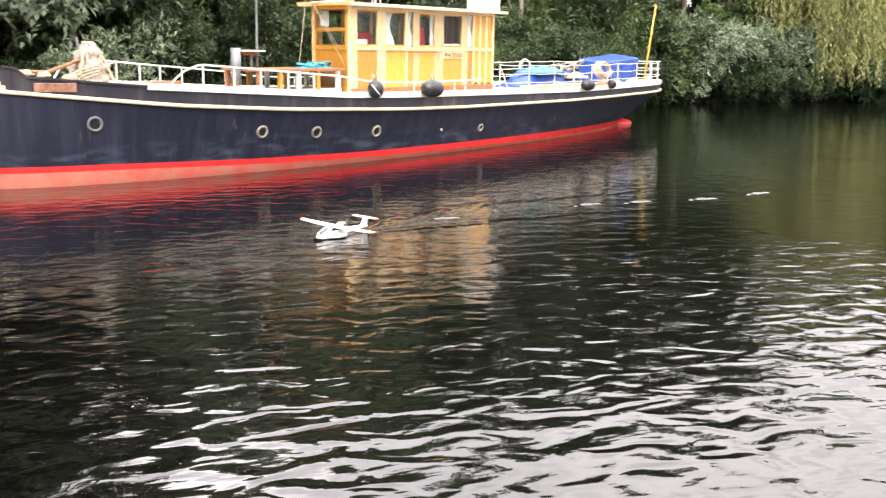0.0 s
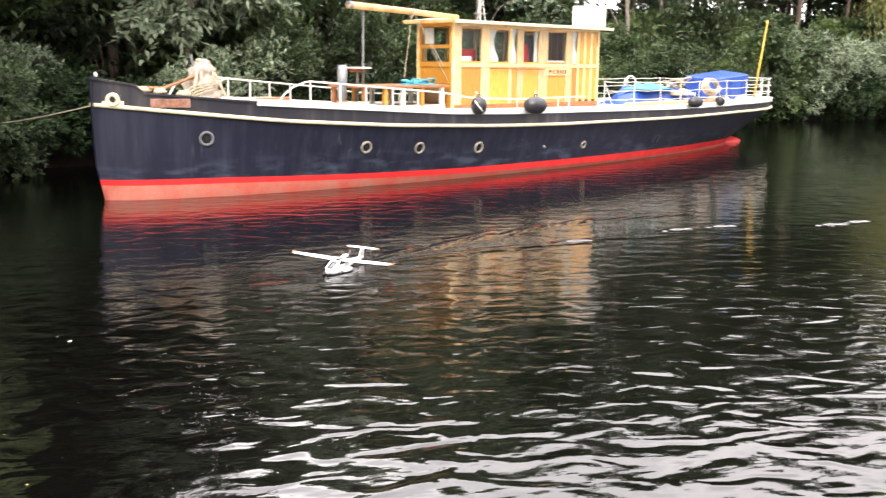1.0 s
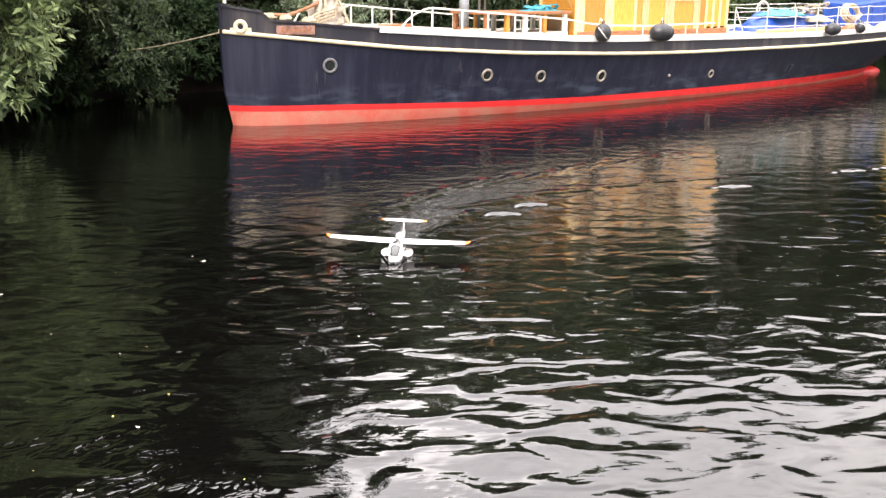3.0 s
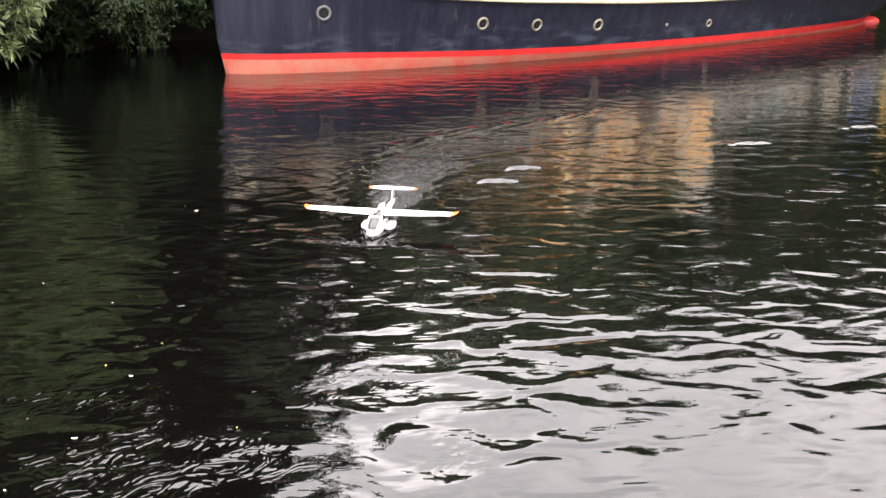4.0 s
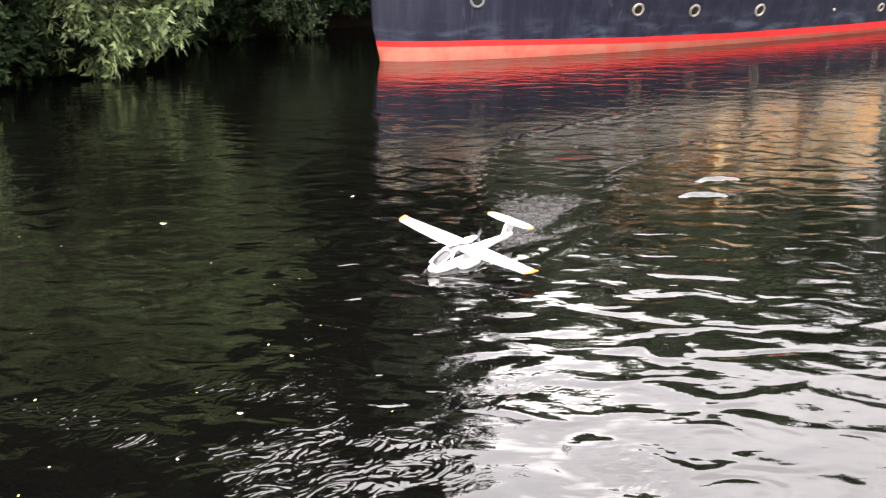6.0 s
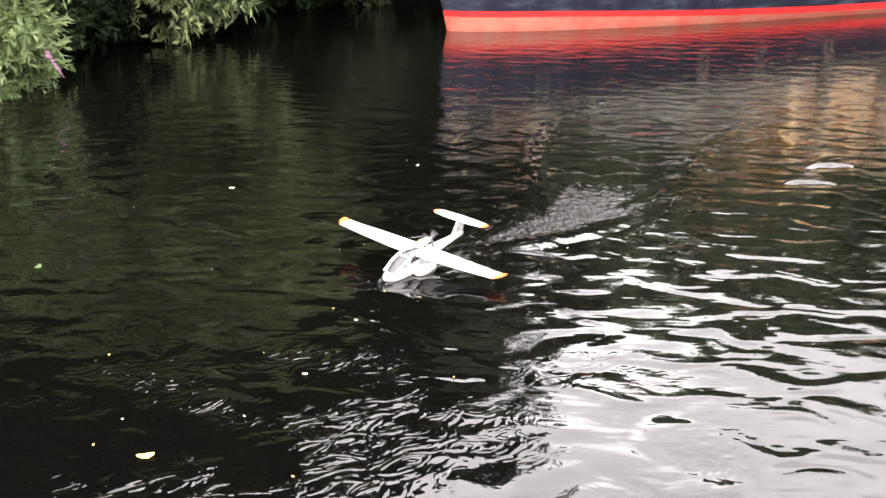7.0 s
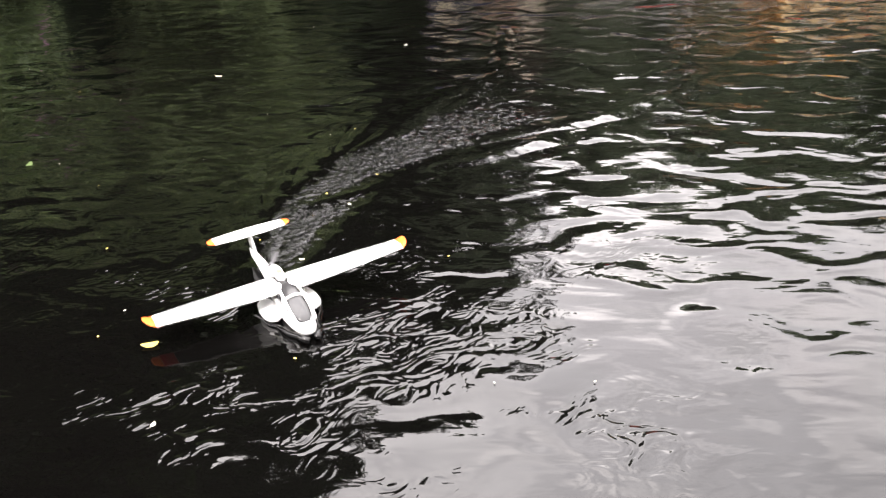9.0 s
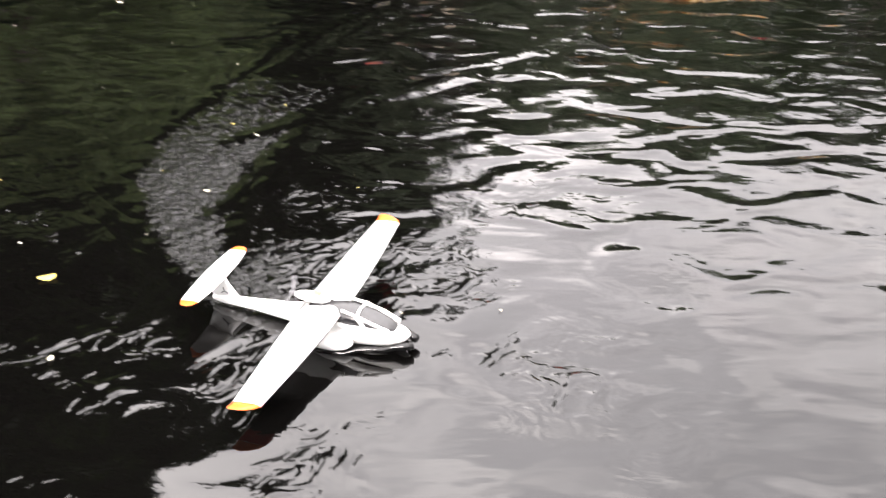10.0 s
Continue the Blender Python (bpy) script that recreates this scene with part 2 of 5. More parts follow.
def wear_topsides(m):
    """Thin pale runs down the paint, and blue-grey scuffs along the lower strakes."""
    n, l = m.node_tree.nodes, m.node_tree.links
    b = n["Principled BSDF"]
    last = b.inputs["Base Color"].links[0].from_socket
    tc = n.new("ShaderNodeTexCoord")

    def mask(stretch, scale, lo, hi, detail):
        mp = n.new("ShaderNodeMapping")
        mp.inputs["Scale"].default_value = stretch
        l.new(tc.outputs["Object"], mp.inputs["Vector"])
        t = n.new("ShaderNodeTexNoise")
        t.inputs["Scale"].default_value, t.inputs["Detail"].default_value = scale, detail
        l.new(mp.outputs["Vector"], t.inputs["Vector"])
        r = n.new("ShaderNodeMapRange")
        r.inputs["From Min"].default_value, r.inputs["From Max"].default_value = lo, hi
        l.new(t.outputs["Fac"], r.inputs["Value"])
        return r.outputs["Result"]

    def times(a, c):
        x = n.new("ShaderNodeMath")
        x.operation = "MULTIPLY"
        l.new(a, x.inputs[0])
        if hasattr(c, "links"):
            l.new(c, x.inputs[1])
        else:
            x.inputs[1].default_value = c
        return x.outputs["Value"]

    def over(col, fac, colour):
        x = n.new("ShaderNodeMixRGB")
        l.new(fac, x.inputs["Fac"])
        l.new(col, x.inputs["Color1"])
        x.inputs["Color2"].default_value = (*colour, 1)
        return x.outputs["Color"]

    sep = n.new("ShaderNodeSeparateXYZ")
    l.new(tc.outputs["Object"], sep.inputs["Vector"])
    low = n.new("ShaderNodeMapRange")
    low.inputs["From Min"].default_value, low.inputs["From Max"].default_value = 0.75, 0.40
    l.new(sep.outputs["Z"], low.inputs["Value"])
    scuff = times(times(mask((1.2, 1.2, 4.0), 1.6, 0.48, 0.66, 6), low.outputs["Result"]), 0.75)
    run = times(mask((1.0, 1.0, 0.03), 17.0, 0.66, 0.74, 1), mask((1, 1, 1), 1.1, 0.45, 0.6, 2))
    col = over(last, scuff, (0.055, 0.068, 0.095))
    col = over(col, times(run, 0.16), (0.20, 0.19, 0.18))
    l.new(col, b.inputs["Base Color"])
    return m


wear_topsides(M_BLACK)
M_CURTAIN = material("white_curtain_cloth", (0.84, 0.83, 0.80), 0.9, vary=0.04, scale=8)
M_BULWARK = material("weathered_bulwark_paint", (0.010, 0.010, 0.017), 0.5, scale=2.2, grain=25, bump=0.1, streak=True, color2=(0.095, 0.084, 0.076), edges=(0.54, 0.82))
M_RED = material("red_boot_paint", (0.62, 0.022, 0.02), 0.45, vary=0.12, scale=4, bump=0.06)
M_SALMON = material("faded_antifouling", (0.50, 0.085, 0.055), 0.6, vary=0.15, scale=2, bump=0.1, color2=(0.44, 0.16, 0.11))
M_CREAM = material("cream_paint", (0.72, 0.62, 0.40), 0.55, vary=0.15, scale=5, color2=(0.5, 0.40, 0.24), edges=(0.5, 0.8))
M_WHITE = material("white_paint", (0.60, 0.58, 0.54), 0.45, vary=0.05, scale=4)
M_DECK = material("pale_deck", (0.50, 0.46, 0.39), 0.7, vary=0.12, scale=3)
M_WOOD = material("varnished_wood", (0.47, 0.20, 0.025), 0.28, vary=0.22, random_shift=0.35, scale=6, grain=60, bump=0.05, color2=(0.56, 0.29, 0.05), stretch=(6, 6, 0.8))
M_WOODD = material("brown_timber", (0.25, 0.10, 0.04), 0.5, vary=0.25, scale=6, grain=50, stretch=(1, 6, 6))
M_SPAR = material("pine_spar", (0.55, 0.33, 0.14), 0.4, vary=0.15, scale=4)
M_STEEL = material("steel", (0.16, 0.17, 0.175), 0.5, metal=0.1, vary=0.2)
M_BLUE = material("blue_tarpaulin", (0.011, 0.050, 0.25), 0.45, vary=0.2, scale=5, bump=0.2)
M_TEAL = material("turquoise_sheet", (0.030, 0.22, 0.30), 0.5, vary=0.3, scale=9, bump=0.4, color2=(0.06, 0.36, 0.42))
M_ROPE = material("pale_rope", (0.36, 0.30, 0.21), 0.85, vary=0.2, scale=20, grain=120, bump=0.4)
M_CANVAS = material("bleached_canvas", (0.34, 0.28, 0.20), 0.85, vary=0.15, scale=6, bump=0.3)
M_RUBBER = material("black_rubber", (0.018, 0.018, 0.02), 0.35, vary=0.3, scale=8)
M_BRASS = material("weathered_brass", (0.30, 0.27, 0.22), 0.5, metal=0.5, vary=0.2)
M_DARKGLASS = material("dark_glass", (0.012, 0.014, 0.014), 0.06, vary=0.1, bump=0.0)
M_WOOD2 = material("varnished_frame_wood", (0.54, 0.35, 0.14), 0.25, vary=0.2, random_shift=0.3, scale=5, grain=70, bump=0.04, color2=(0.74, 0.57, 0.32), stretch=(5, 5, 0.7))
M_ROOF = material("roof_paint", (0.76, 0.70, 0.60), 0.6, vary=0.1, scale=4, color2=(0.55, 0.44, 0.30), edges=(0.5, 0.85))
M_BOARD = material("faded_board", (0.22, 0.115, 0.085), 0.7, vary=0.3, scale=9, bump=0.2)
M_REDCLOTH = material("red_cloth", (0.42, 0.015, 0.02), 0.8, vary=0.15, scale=9, bump=0.2)
M_REDPAINT = material("red_lettering", (0.10, 0.018, 0.012), 0.5, vary=0.1)
M_YELLOW = material("yellow_staff", (0.62, 0.38, 0.05), 0.4, vary=0.15, scale=6)
M_COVER = material("grey_white_cover", (0.42, 0.39, 0.34), 0.85, vary=0.2, scale=9, bump=0.4, color2=(0.26, 0.20, 0.14))
M_PINK = leaf_material("buddleia_flowers", (0.30, 0.13, 0.24), (0.46, 0.25, 0.38), 0.2)
M_REED = leaf_material("bank_grass", (0.10, 0.085, 0.03), (0.20, 0.20, 0.06), 0.2)
M_FLOAT = material("floating_leaf", (0.62, 0.50, 0.12), 0.5, vary=0.2, scale=60)
M_PETAL = material("pale_fleck", (0.66, 0.62, 0.48), 0.6, vary=0.1, scale=60)


def glass_material():
    m = bpy.data.materials.new("window_glass")
    m.use_nodes = True
    n, l = m.node_tree.nodes, m.node_tree.links
    gl = n.new("ShaderNodeBsdfGlossy")
    gl.inputs["Roughness"].default_value = 0.03
    tr = n.new("ShaderNodeBsdfTransparent")
    tr.inputs["Color"].default_value = (0.88, 0.90, 0.89, 1)
    mix = n.new("ShaderNodeMixShader")
    mix.inputs["Fac"].default_value = 0.025
    l.new(tr.outputs["BSDF"], mix.inputs[1])
    l.new(gl.outputs["BSDF"], mix.inputs[2])
    l.new(mix.outputs["Shader"], n["Material Output"].inputs["Surface"])
    return m


M_GLASS = glass_material()
M_GREYRING = material("oxidised_ring", (0.12, 0.12, 0.125), 0.6, vary=0.2)
M_GREY = material("grey_plastic", (0.12, 0.12, 0.125), 0.4, vary=0.1)
M_CANOPY = material("tinted_canopy", (0.035, 0.035, 0.036), 0.18, vary=0.1, bump=0.0)
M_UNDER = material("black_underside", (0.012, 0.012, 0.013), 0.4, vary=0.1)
M_REDTIP = material("red_underside", (0.45, 0.02, 0.015), 0.4, vary=0.1)
M_FOAM = material("white_foam_plane", (0.86, 0.86, 0.85), 0.4, vary=0.02, scale=5, bump=0.02)
M_ORANGE = material("orange_tip_paint", (0.88, 0.17, 0.025), 0.4, vary=0.05)
M_SMOKE = material("smoked_canopy", (0.02, 0.02, 0.022), 0.08, vary=0.1)
M_SOIL = material("bank_soil", (0.018, 0.013, 0.009), 0.9, vary=0.4, scale=3, grain=25, bump=0.8, color2=(0.035, 0.026, 0.017))
M_BARK = material("bark", (0.10, 0.075, 0.055), 0.9, vary=0.3, scale=4, grain=30, bump=0.6, stretch=(4, 4, 0.6))
M_BARKP = material("pale_bark", (0.22, 0.19, 0.15), 0.9, vary=0.3, scale=4, grain=30, bump=0.4, stretch=(3, 3, 0.8))
M_LEAF = leaf_material("broad_leaves", (0.023, 0.041, 0.017), (0.090, 0.135, 0.050))
M_LEAFG = leaf_material("grey_green_leaves", (0.065, 0.105, 0.058), (0.34, 0.40, 0.26))
M_SPRAY = leaf_material("willow_shrub_leaves", (0.028, 0.052, 0.022), (0.38, 0.47, 0.21))
# broad leaves with the shade of the left wood put into their colour
M_LEAF_SHADED = leaf_material("shaded_broad_leaves", (0.012, 0.021, 0.010), (0.048, 0.070, 0.030), 0.25, 0.6, 0.3)
# ivy green, coloured darker to stand for the shade under the overhang
M_IVY = leaf_material("shaded_ivy_leaves", (0.010, 0.022, 0.008), (0.028, 0.050, 0.016), 0.15, 0.7, 0.2)
M_LEAFL = leaf_material("light_leaves", (0.05, 0.085, 0.028), (0.16, 0.22, 0.075))
M_WILLOW = leaf_material("willow_leaves", (0.15, 0.18, 0.05), (0.46, 0.47, 0.18))

# ---------------------------------------------------------------- river and ground
SHORE = [(-60, 4), (-13, 5), (-11.3, 8.5), (-11.15, 10.5), (-11.05, 13), (-10.95, 15.5), (-10.6, 18.7), (-8.8, 21.2), (-5, 24.5), (0, 29.5), (6, 36), (11, 41.5), (15, 45), (18, 45.2), (24, 47), (29, 48.5), (45, 50), (90, 47)]


def shore_y(x):
    return interp(x, SHORE)


def river():
    bm = bmesh.new()
    for v in ((-260, -60), (260, -60), (260, 120), (-260, 120)):
        bm.verts.new((*v, 0))
    bm.faces.new(bm.verts)
    return tagged(link_mesh("water", bm, M_WATER), "dark peaty river water with long ripples", "water", kind="structure")


def ground():
    """One sheet: near quay, river bed, far bank, out to the horizon."""
    bm = bmesh.new()
    rows = []
    xs = list(np.linspace(-60, 90, 101))
    xs = [-1500, -400] + sorted(xs + [p[0] for p in SHORE[1:-1]] + [-10.8, -10.2, -9.7, -9.2]) + [400, 1500]
    for x in xs:
        sy = shore_y(x)
        row = []
        for y, z in ((-1500, 1), (-60, 0.9), (-2, 0.75), (0.7, 0.7), (0.75, -1.2), (3.0, -1.6), (sy - 2.0, -1.5), (sy - 0.35, -0.5), (sy - 0.05, 0.1), (sy + 0.15, 0.45), (sy + 0.8, 0.75), (sy + 4, 1.2), (sy + 14, 1.6), (sy + 120, 3), (1500, 6)):
            j = noise.noise((x * 0.8, y * 0.8, 0)) * (0.25 if sy - 0.3 < y < sy + 14 else 0.0)
            row.append(bm.verts.new((x, y + j, z + j * 0.4)))
        rows.append(row)
    for a, b in zip(rows, rows[1:]):
        for k in range(len(a) - 1):
            bm.faces.new((a[k], b[k], b[k + 1], a[k + 1]))
    return tagged(link_mesh("ground", bm, M_SOIL), "dark earth river bank", "ground", kind="structure")


# ---------------------------------------------------------------- the moored vessel; x runs aft from the stem, its lit side is -y
BOAT = pose(-5.75, 16.5, 0, 0, 0, 44.8)
L_WL, L_DECK = 20.9, 23.4


def half_wl(s):
    x = min(max(s / L_WL, 0), 1)
    return 1.72 * math.sin(math.pi * x ** 0.92) ** 0.62


def half_deck(s):
    x = min(max((s + 0.08) / (L_DECK + 0.08), 0), 1)
    a = (1 - (1 - min(x / 0.40, 1)) ** 2.2) ** 0.72
    b = (1 - max((x - 0.52) / 0.48, 0) ** 2.6) ** 0.6
    return 2.0 * a * b


Z_BELT = [(-0.1, 1.63), (0.95, 1.52), (2.84, 1.33), (5.17, 1.19), (8.2, 1.09), (10.2, 1.06), (15, 1.06), (18.7, 1.10), (21.5, 1.10), (23.4, 1.12)]
Z_CAP = [(-0.1, 2.07), (0.2, 2.01), (0.48, 1.96), (0.62, 1.82), (1.4, 1.75), (2.3, 1.67), (3.9, 1.58), (6.6, 1.43), (8.2, 1.39), (11.2, 1.36), (15, 1.33), (18.7, 1.36), (23.4, 1.36)]
Z_RED = [(-0.1, 0.36), (1.9, 0.34), (4.5, 0.27), (7, 0.23), (10.5, 0.22), (21, 0.21)]


def belt(s):
    return interp(s, Z_BELT)


def cap(s):
    return interp(s, Z_CAP)


def keel(s):
    return -0.9 if s < 19.5 else (-0.9 + 0.9 * (s - 19.5) / 1.4 if s < 20.9 else 0.95 * ((s - 20.9) / 2.4) ** 0.8)


def half(s, z):
    """Half breadth of the hull at s metres aft of the stem, z above the water."""
    zb, zk = belt(s), keel(s)
    if s > L_WL:
        return half_deck(s) * max((z - zk) / (zb - zk), 0) ** 0.75 if z < zb else half_deck(s)
    if z <= 0:
        return half_wl(s) * (0.55 + 0.45 * (1 - z / min(zk, -0.01)))
    if z >= zb:
        return half_deck(s) + 0.02 * (z - zb)
    return half_wl(s) + (half_deck(s) - half_wl(s)) * (z / zb) ** 1.15


STATIONS = [-0.06, 0.02, 0.12, 0.25, 0.40, 0.48, 0.62, 0.8, 1.0, 1.4, 1.9] + [2.4 + 0.6 * i for i in range(28)] + [19.0, 19.5, 20, 20.4, 20.8, 21.2, 21.6, 22.0, 22.4, 22.8, 23.1, 23.3, 23.38]


def rake(s, z):
    """How far the stem falls back towards the waterline."""
    return 0.13 * max(0.0, 1 - max(z, 0) / 0.75) ** 1.4 * max(0.0, 1 - s / 2.5)


def hull_band(low, high, steps, out=0.0):
    """A band of the shell on both sides between two heights, given as functions of s."""
    bm = bmesh.new()
    for side in (-1, 1):
        rows = []
        for s in STATIONS:
            lo, hi = max(low(s), keel(s) + 0.002), max(high(s), keel(s) + 0.004)
            zs = [lo + (hi - lo) * k / steps for k in range(steps + 1)]
            rows.append([bm.verts.new((s + rake(s, z), side * (half(s, z) + out), z)) for z in zs])
        for a, b in zip(rows, rows[1:]):
            for k in range(steps):
                bm.faces.new((a[k], b[k], b[k + 1], a[k + 1]) if side < 0 else (a[k], a[k + 1], b[k + 1], b[k]))
    bmesh.ops.remove_doubles(bm, verts=bm.verts, dist=0.002)
    return bm


def hull_point(s, z, out=0.0, side=-1):
    return Vector((s, side * (half(s, z) + out), z))


def hull_frame(s, z, out=0.0):
    """A pose on the lit side of the shell: x along it, y upward on it, z out of it."""
    p = hull_point(s, z, out)
    a = (hull_point(s + 0.15, z) - hull_point(s - 0.15, z)).normalized()
    u = (hull_point(s, z + 0.1) - hull_point(s, z - 0.1)).normalized()
    n = a.cross(u).normalized()
    m = Matrix((a, n.cross(a), n)).transposed().to_4x4()
    m.translation = p
    return m


def strip(bm, path, w, h, lift=0.0):
    """A rail of oblong section, w wide and h high, along points."""
    rows = []
    for i, p in enumerate(path):
        d = path[min(i + 1, len(path) - 1)] - path[max(i - 1, 0)]
        side = Vector((d.y, -d.x, 0)).normalized() * (w / 2)
        rows.append([p + side + Vector((0, 0, lift - h / 2)), p + side + Vector((0, 0, lift + h / 2)), p - side + Vector((0, 0, lift + h / 2)), p - side + Vector((0, 0, lift - h / 2))])
    return loft(bm, rows)


def ring(bm, m, r, tube_r, seg=20, sub=8):
    vs = []
    for k in range(seg):
        a = 2 * math.pi * k / seg
        vs.append([bm.verts.new(m @ Vector(((r + tube_r * math.cos(b)) * math.cos(a), (r + tube_r * math.cos(b)) * math.sin(a), tube_r * math.sin(b)))) for b in (2 * math.pi * j / sub for j in range(sub))])
    for k in range(seg):
        for j in range(sub):
            bm.faces.new((vs[k][j], vs[(k + 1) % seg][j], vs[(k + 1) % seg][(j + 1) % sub], vs[k][(j + 1) % sub]))
    return bm


def disc(bm, m, r, seg=20):
    bm.faces.new([bm.verts.new(m @ Vector((r * math.cos(2 * math.pi * k / seg), r * math.sin(2 * math.pi * k / seg), 0))) for k in range(seg)])
    return bm


def vessel():
    boat = thing("moored_vessel", BOAT, "long black-hulled motor vessel with varnished wheelhouse, moored by the bank", "boat")
    red = lambda s: max(interp(s, Z_RED), keel(s) + 0.05)
    # the boot top deepens towards the stern
    deep = lambda s: red(s) - interp(s, [(-1, 0.10), (3, 0.10), (8, 0.125), (12, 0.15), (17, 0.17), (24, 0.17)])
    part("topside_shell", hull_band(lambda s: red(s), lambda s: belt(s), 7), M_BLACK, boat, "black painted hull side with pale streaks", True)
    part("boot_top", hull_band(deep, lambda s: red(s), 2, 0.004), M_RED, boat, "bright red boot top stripe", True)
    part("underbody", hull_band(lambda s: -0.9, deep, 5), M_SALMON, boat, "faded salmon antifouling", True)
    part("bulwark", hull_band(lambda s: belt(s), lambda s: cap(s), 2), M_BULWARK, boat, "weathered dark bulwark with rust streaks", True)
    bm = bmesh.new()
    rows = [[bm.verts.new((s, half(s, cap(s)) * k, cap(s) - 0.04 + 0.05 * (1 - k * k))) for k in (-0.98, -0.5, 0, 0.5, 0.98)] for s in STATIONS]
    for a, b in zip(rows, rows[1:]):
        for k in range(4):
            bm.faces.new((a[k], b[k], b[k + 1], a[k + 1]))
    part("deck", bm, M_DECK, boat, "sun-bleached pale deck")
    for side in (-1, 1):
        path = [Vector((s, side * (half(s, belt(s)) + 0.012), belt(s))) for s in STATIONS]
        part("rub_rail", strip(bmesh.new(), path, 0.06, 0.065), M_CREAM, boat, "cream painted rub rail", True)
        path = [Vector((s, side * (half(s, cap(s)) - 0.02), cap(s))) for s in STATIONS if s < 2.7]
        part("rail_cap", strip(bmesh.new(), path, 0.10, 0.035), M_BULWARK, boat, "dark weathered rail cap at the bow")
        path = [Vector((s, side * (half(s, cap(s)) - 0.03), cap(s))) for s in STATIONS if s > 2.2]
        part("covering_board", strip(bmesh.new(), path, 0.14, 0.115), M_WHITE, boat, "white painted covering board")
    # stem post
    part("stem", loft(bmesh.new(), [[(rake(0, z) - 0.10 + 0.05 * k / 6, -0.03, z), (rake(0, z) - 0.10 + 0.05 * k / 6, 0.03, z), (rake(0, z) + 0.03, 0.04, z), (rake(0, z) + 0.03, -0.04, z)] for k, z in enumerate((2.09, 1.8, 1.4, 1.0, 0.6, 0.365))]), M_BLACK, boat)
    # portholes: ring, dark glass
    for s, z, r in ((1.55, 1.04, 0.112), (4.61, 0.78, 0.104), (5.87, 0.71, 0.104), (7.48, 0.65, 0.106), (11.09, 0.53, 0.075), (9.6, 0.56, 0.012)):
        m = hull_frame(s, z, 0.012)
        p = part("porthole", ring(bmesh.new(), m, r, 0.024), M_BRASS if s > 2 else M_GREYRING, boat, "weathered metal porthole ring", True)
        part("glass", disc(bmesh.new(), m, r), M_DARKGLASS, p, "dark porthole glass")
    # hawse pipe on the bow and its pale lip
    m = hull_frame(0.16, 1.71, 0.03)
    part("hawse_pipe", ring(bmesh.new(), m, 0.085, 0.038), M_CREAM, boat, "cream painted hawse pipe lip", True)
    part("hawse_hole", disc(bmesh.new(), m, 0.06), M_RUBBER, boat)
    bm = boxed(-0.17, 0.19, -0.045, 0.03, -0.02, 0.012, 0.01)
    bm.transform(hull_frame(0.16, 1.66, 0.012))
    part("hawse_plate", bm, M_CREAM, boat)
    # name board with unreadable letters
    m = hull_frame(0.98, 1.655, 0.02)
    bm = boxed(-0.33, 0.33, -0.075, 0.075, -0.012, 0.014, 0.006)
    bm.transform(m)
    board = part("name_board", bm, M_BOARD, boat, "faded red-brown name board at the bow")
    for k in range(7):
        bm = boxed(-0.25 + 0.075 * k, -0.21 + 0.075 * k, -0.035, 0.035, 0.014, 0.02)
        bm.transform(m)
        part("letter_bar", bm, M_WOODD, board)
    # discharge scupper with a rust stain, and the red rudder head at the counter
    bm = boxed(-0.05, 0.05, -0.10, 0.10, -0.02, 0.02, 0.01)
    bm.transform(hull_frame(14.47, 0.50, 0.0))
    part("scupper", bm, M_RUBBER, boat, "dark scupper opening")
    bm = bmesh.new()
    bmesh.ops.create_uvsphere(bm, u_segments=18, v_segments=10, radius=1, matrix=Matrix.LocRotScale((21.25, 0, -0.02), None, (0.60, 0.30, 0.19)))
    part("rudder_head", bm, M_RED, boat, "red painted rounded rudder head", True)
    wheelhouse(boat)
    rails(boat)
    return boat


# window bays of the wheelhouse side: start and end along x
BAYS = [(8.11, 8.75), (9.03, 9.70), (9.78, 9.98), (10.20, 10.75), (11.10, 11.80), (12.05, 12.30)]
HX0, HX1, HY0, HY1, HZ0, HZ1 = 7.9, 13.1, -0.65, 0.45, 1.36, 3.26


def side_wall(house, y, out):
    """One long side: posts, rails, recessed lower panels, window panes."""
    t = 0.03
    edges = [HX0] + [v for b in BAYS for v in b] + [HX1]
    posts = list(zip(edges[0::2], edges[1::2]))
    for a, b in posts:
        if b - a > 0.5:
            part("end_panel", boxed(a + 0.05, b - 0.05, y - 0.012, y + 0.012, 1.52, 3.17), M_WOOD, house)
            n = 3
            for k in range(n + 1):
                x = a + (b - a) * k / n
                part("post", boxed(x - 0.035, x + 0.035, y - t, y + t, HZ0 + 0.1, 3.18, 0.006), M_WOOD2, house)
        else:
            part("post", boxed(a, b, y - t, y + t, HZ0 + 0.1, 3.18, 0.006), M_WOOD2, house)
    part("top_rail", boxed(HX0, HX1, y - t - 0.004, y + t + 0.004, 3.18, HZ1, 0.005), M_WOOD2, house)
    part("sill_rail", boxed(HX0, HX1, y - t - 0.012, y + t + 0.012, 2.30, 2.39, 0.008), M_WOOD2, house)
    part("base_rail", boxed(HX0 - 0.02, HX1 + 0.02, y - t - 0.02, y + t + 0.02, HZ0 - 0.03, HZ0 + 0.12, 0.008), M_WOODD, house, "dark red-brown base board")
    for i, (a, b) in enumerate(BAYS):
        p = part("lower_panel", boxed(a, b, y - 0.012, y + 0.012, HZ0 + 0.12, 2.30), M_WOOD, house)
        w = part("window_pane", boxed(a, b, y - 0.004, y + 0.004, 2.39, 3.18), M_GLASS, house, "clear window glass")
        w.visible_shadow = False
        if b - a > 0.4:
            for z0, z1 in ((2.39, 2.43), (3.14, 3.18)):
                part("sash_rail", boxed(a, b, y - 0.022, y + 0.022, z0, z1), M_WOOD, house)
    return house


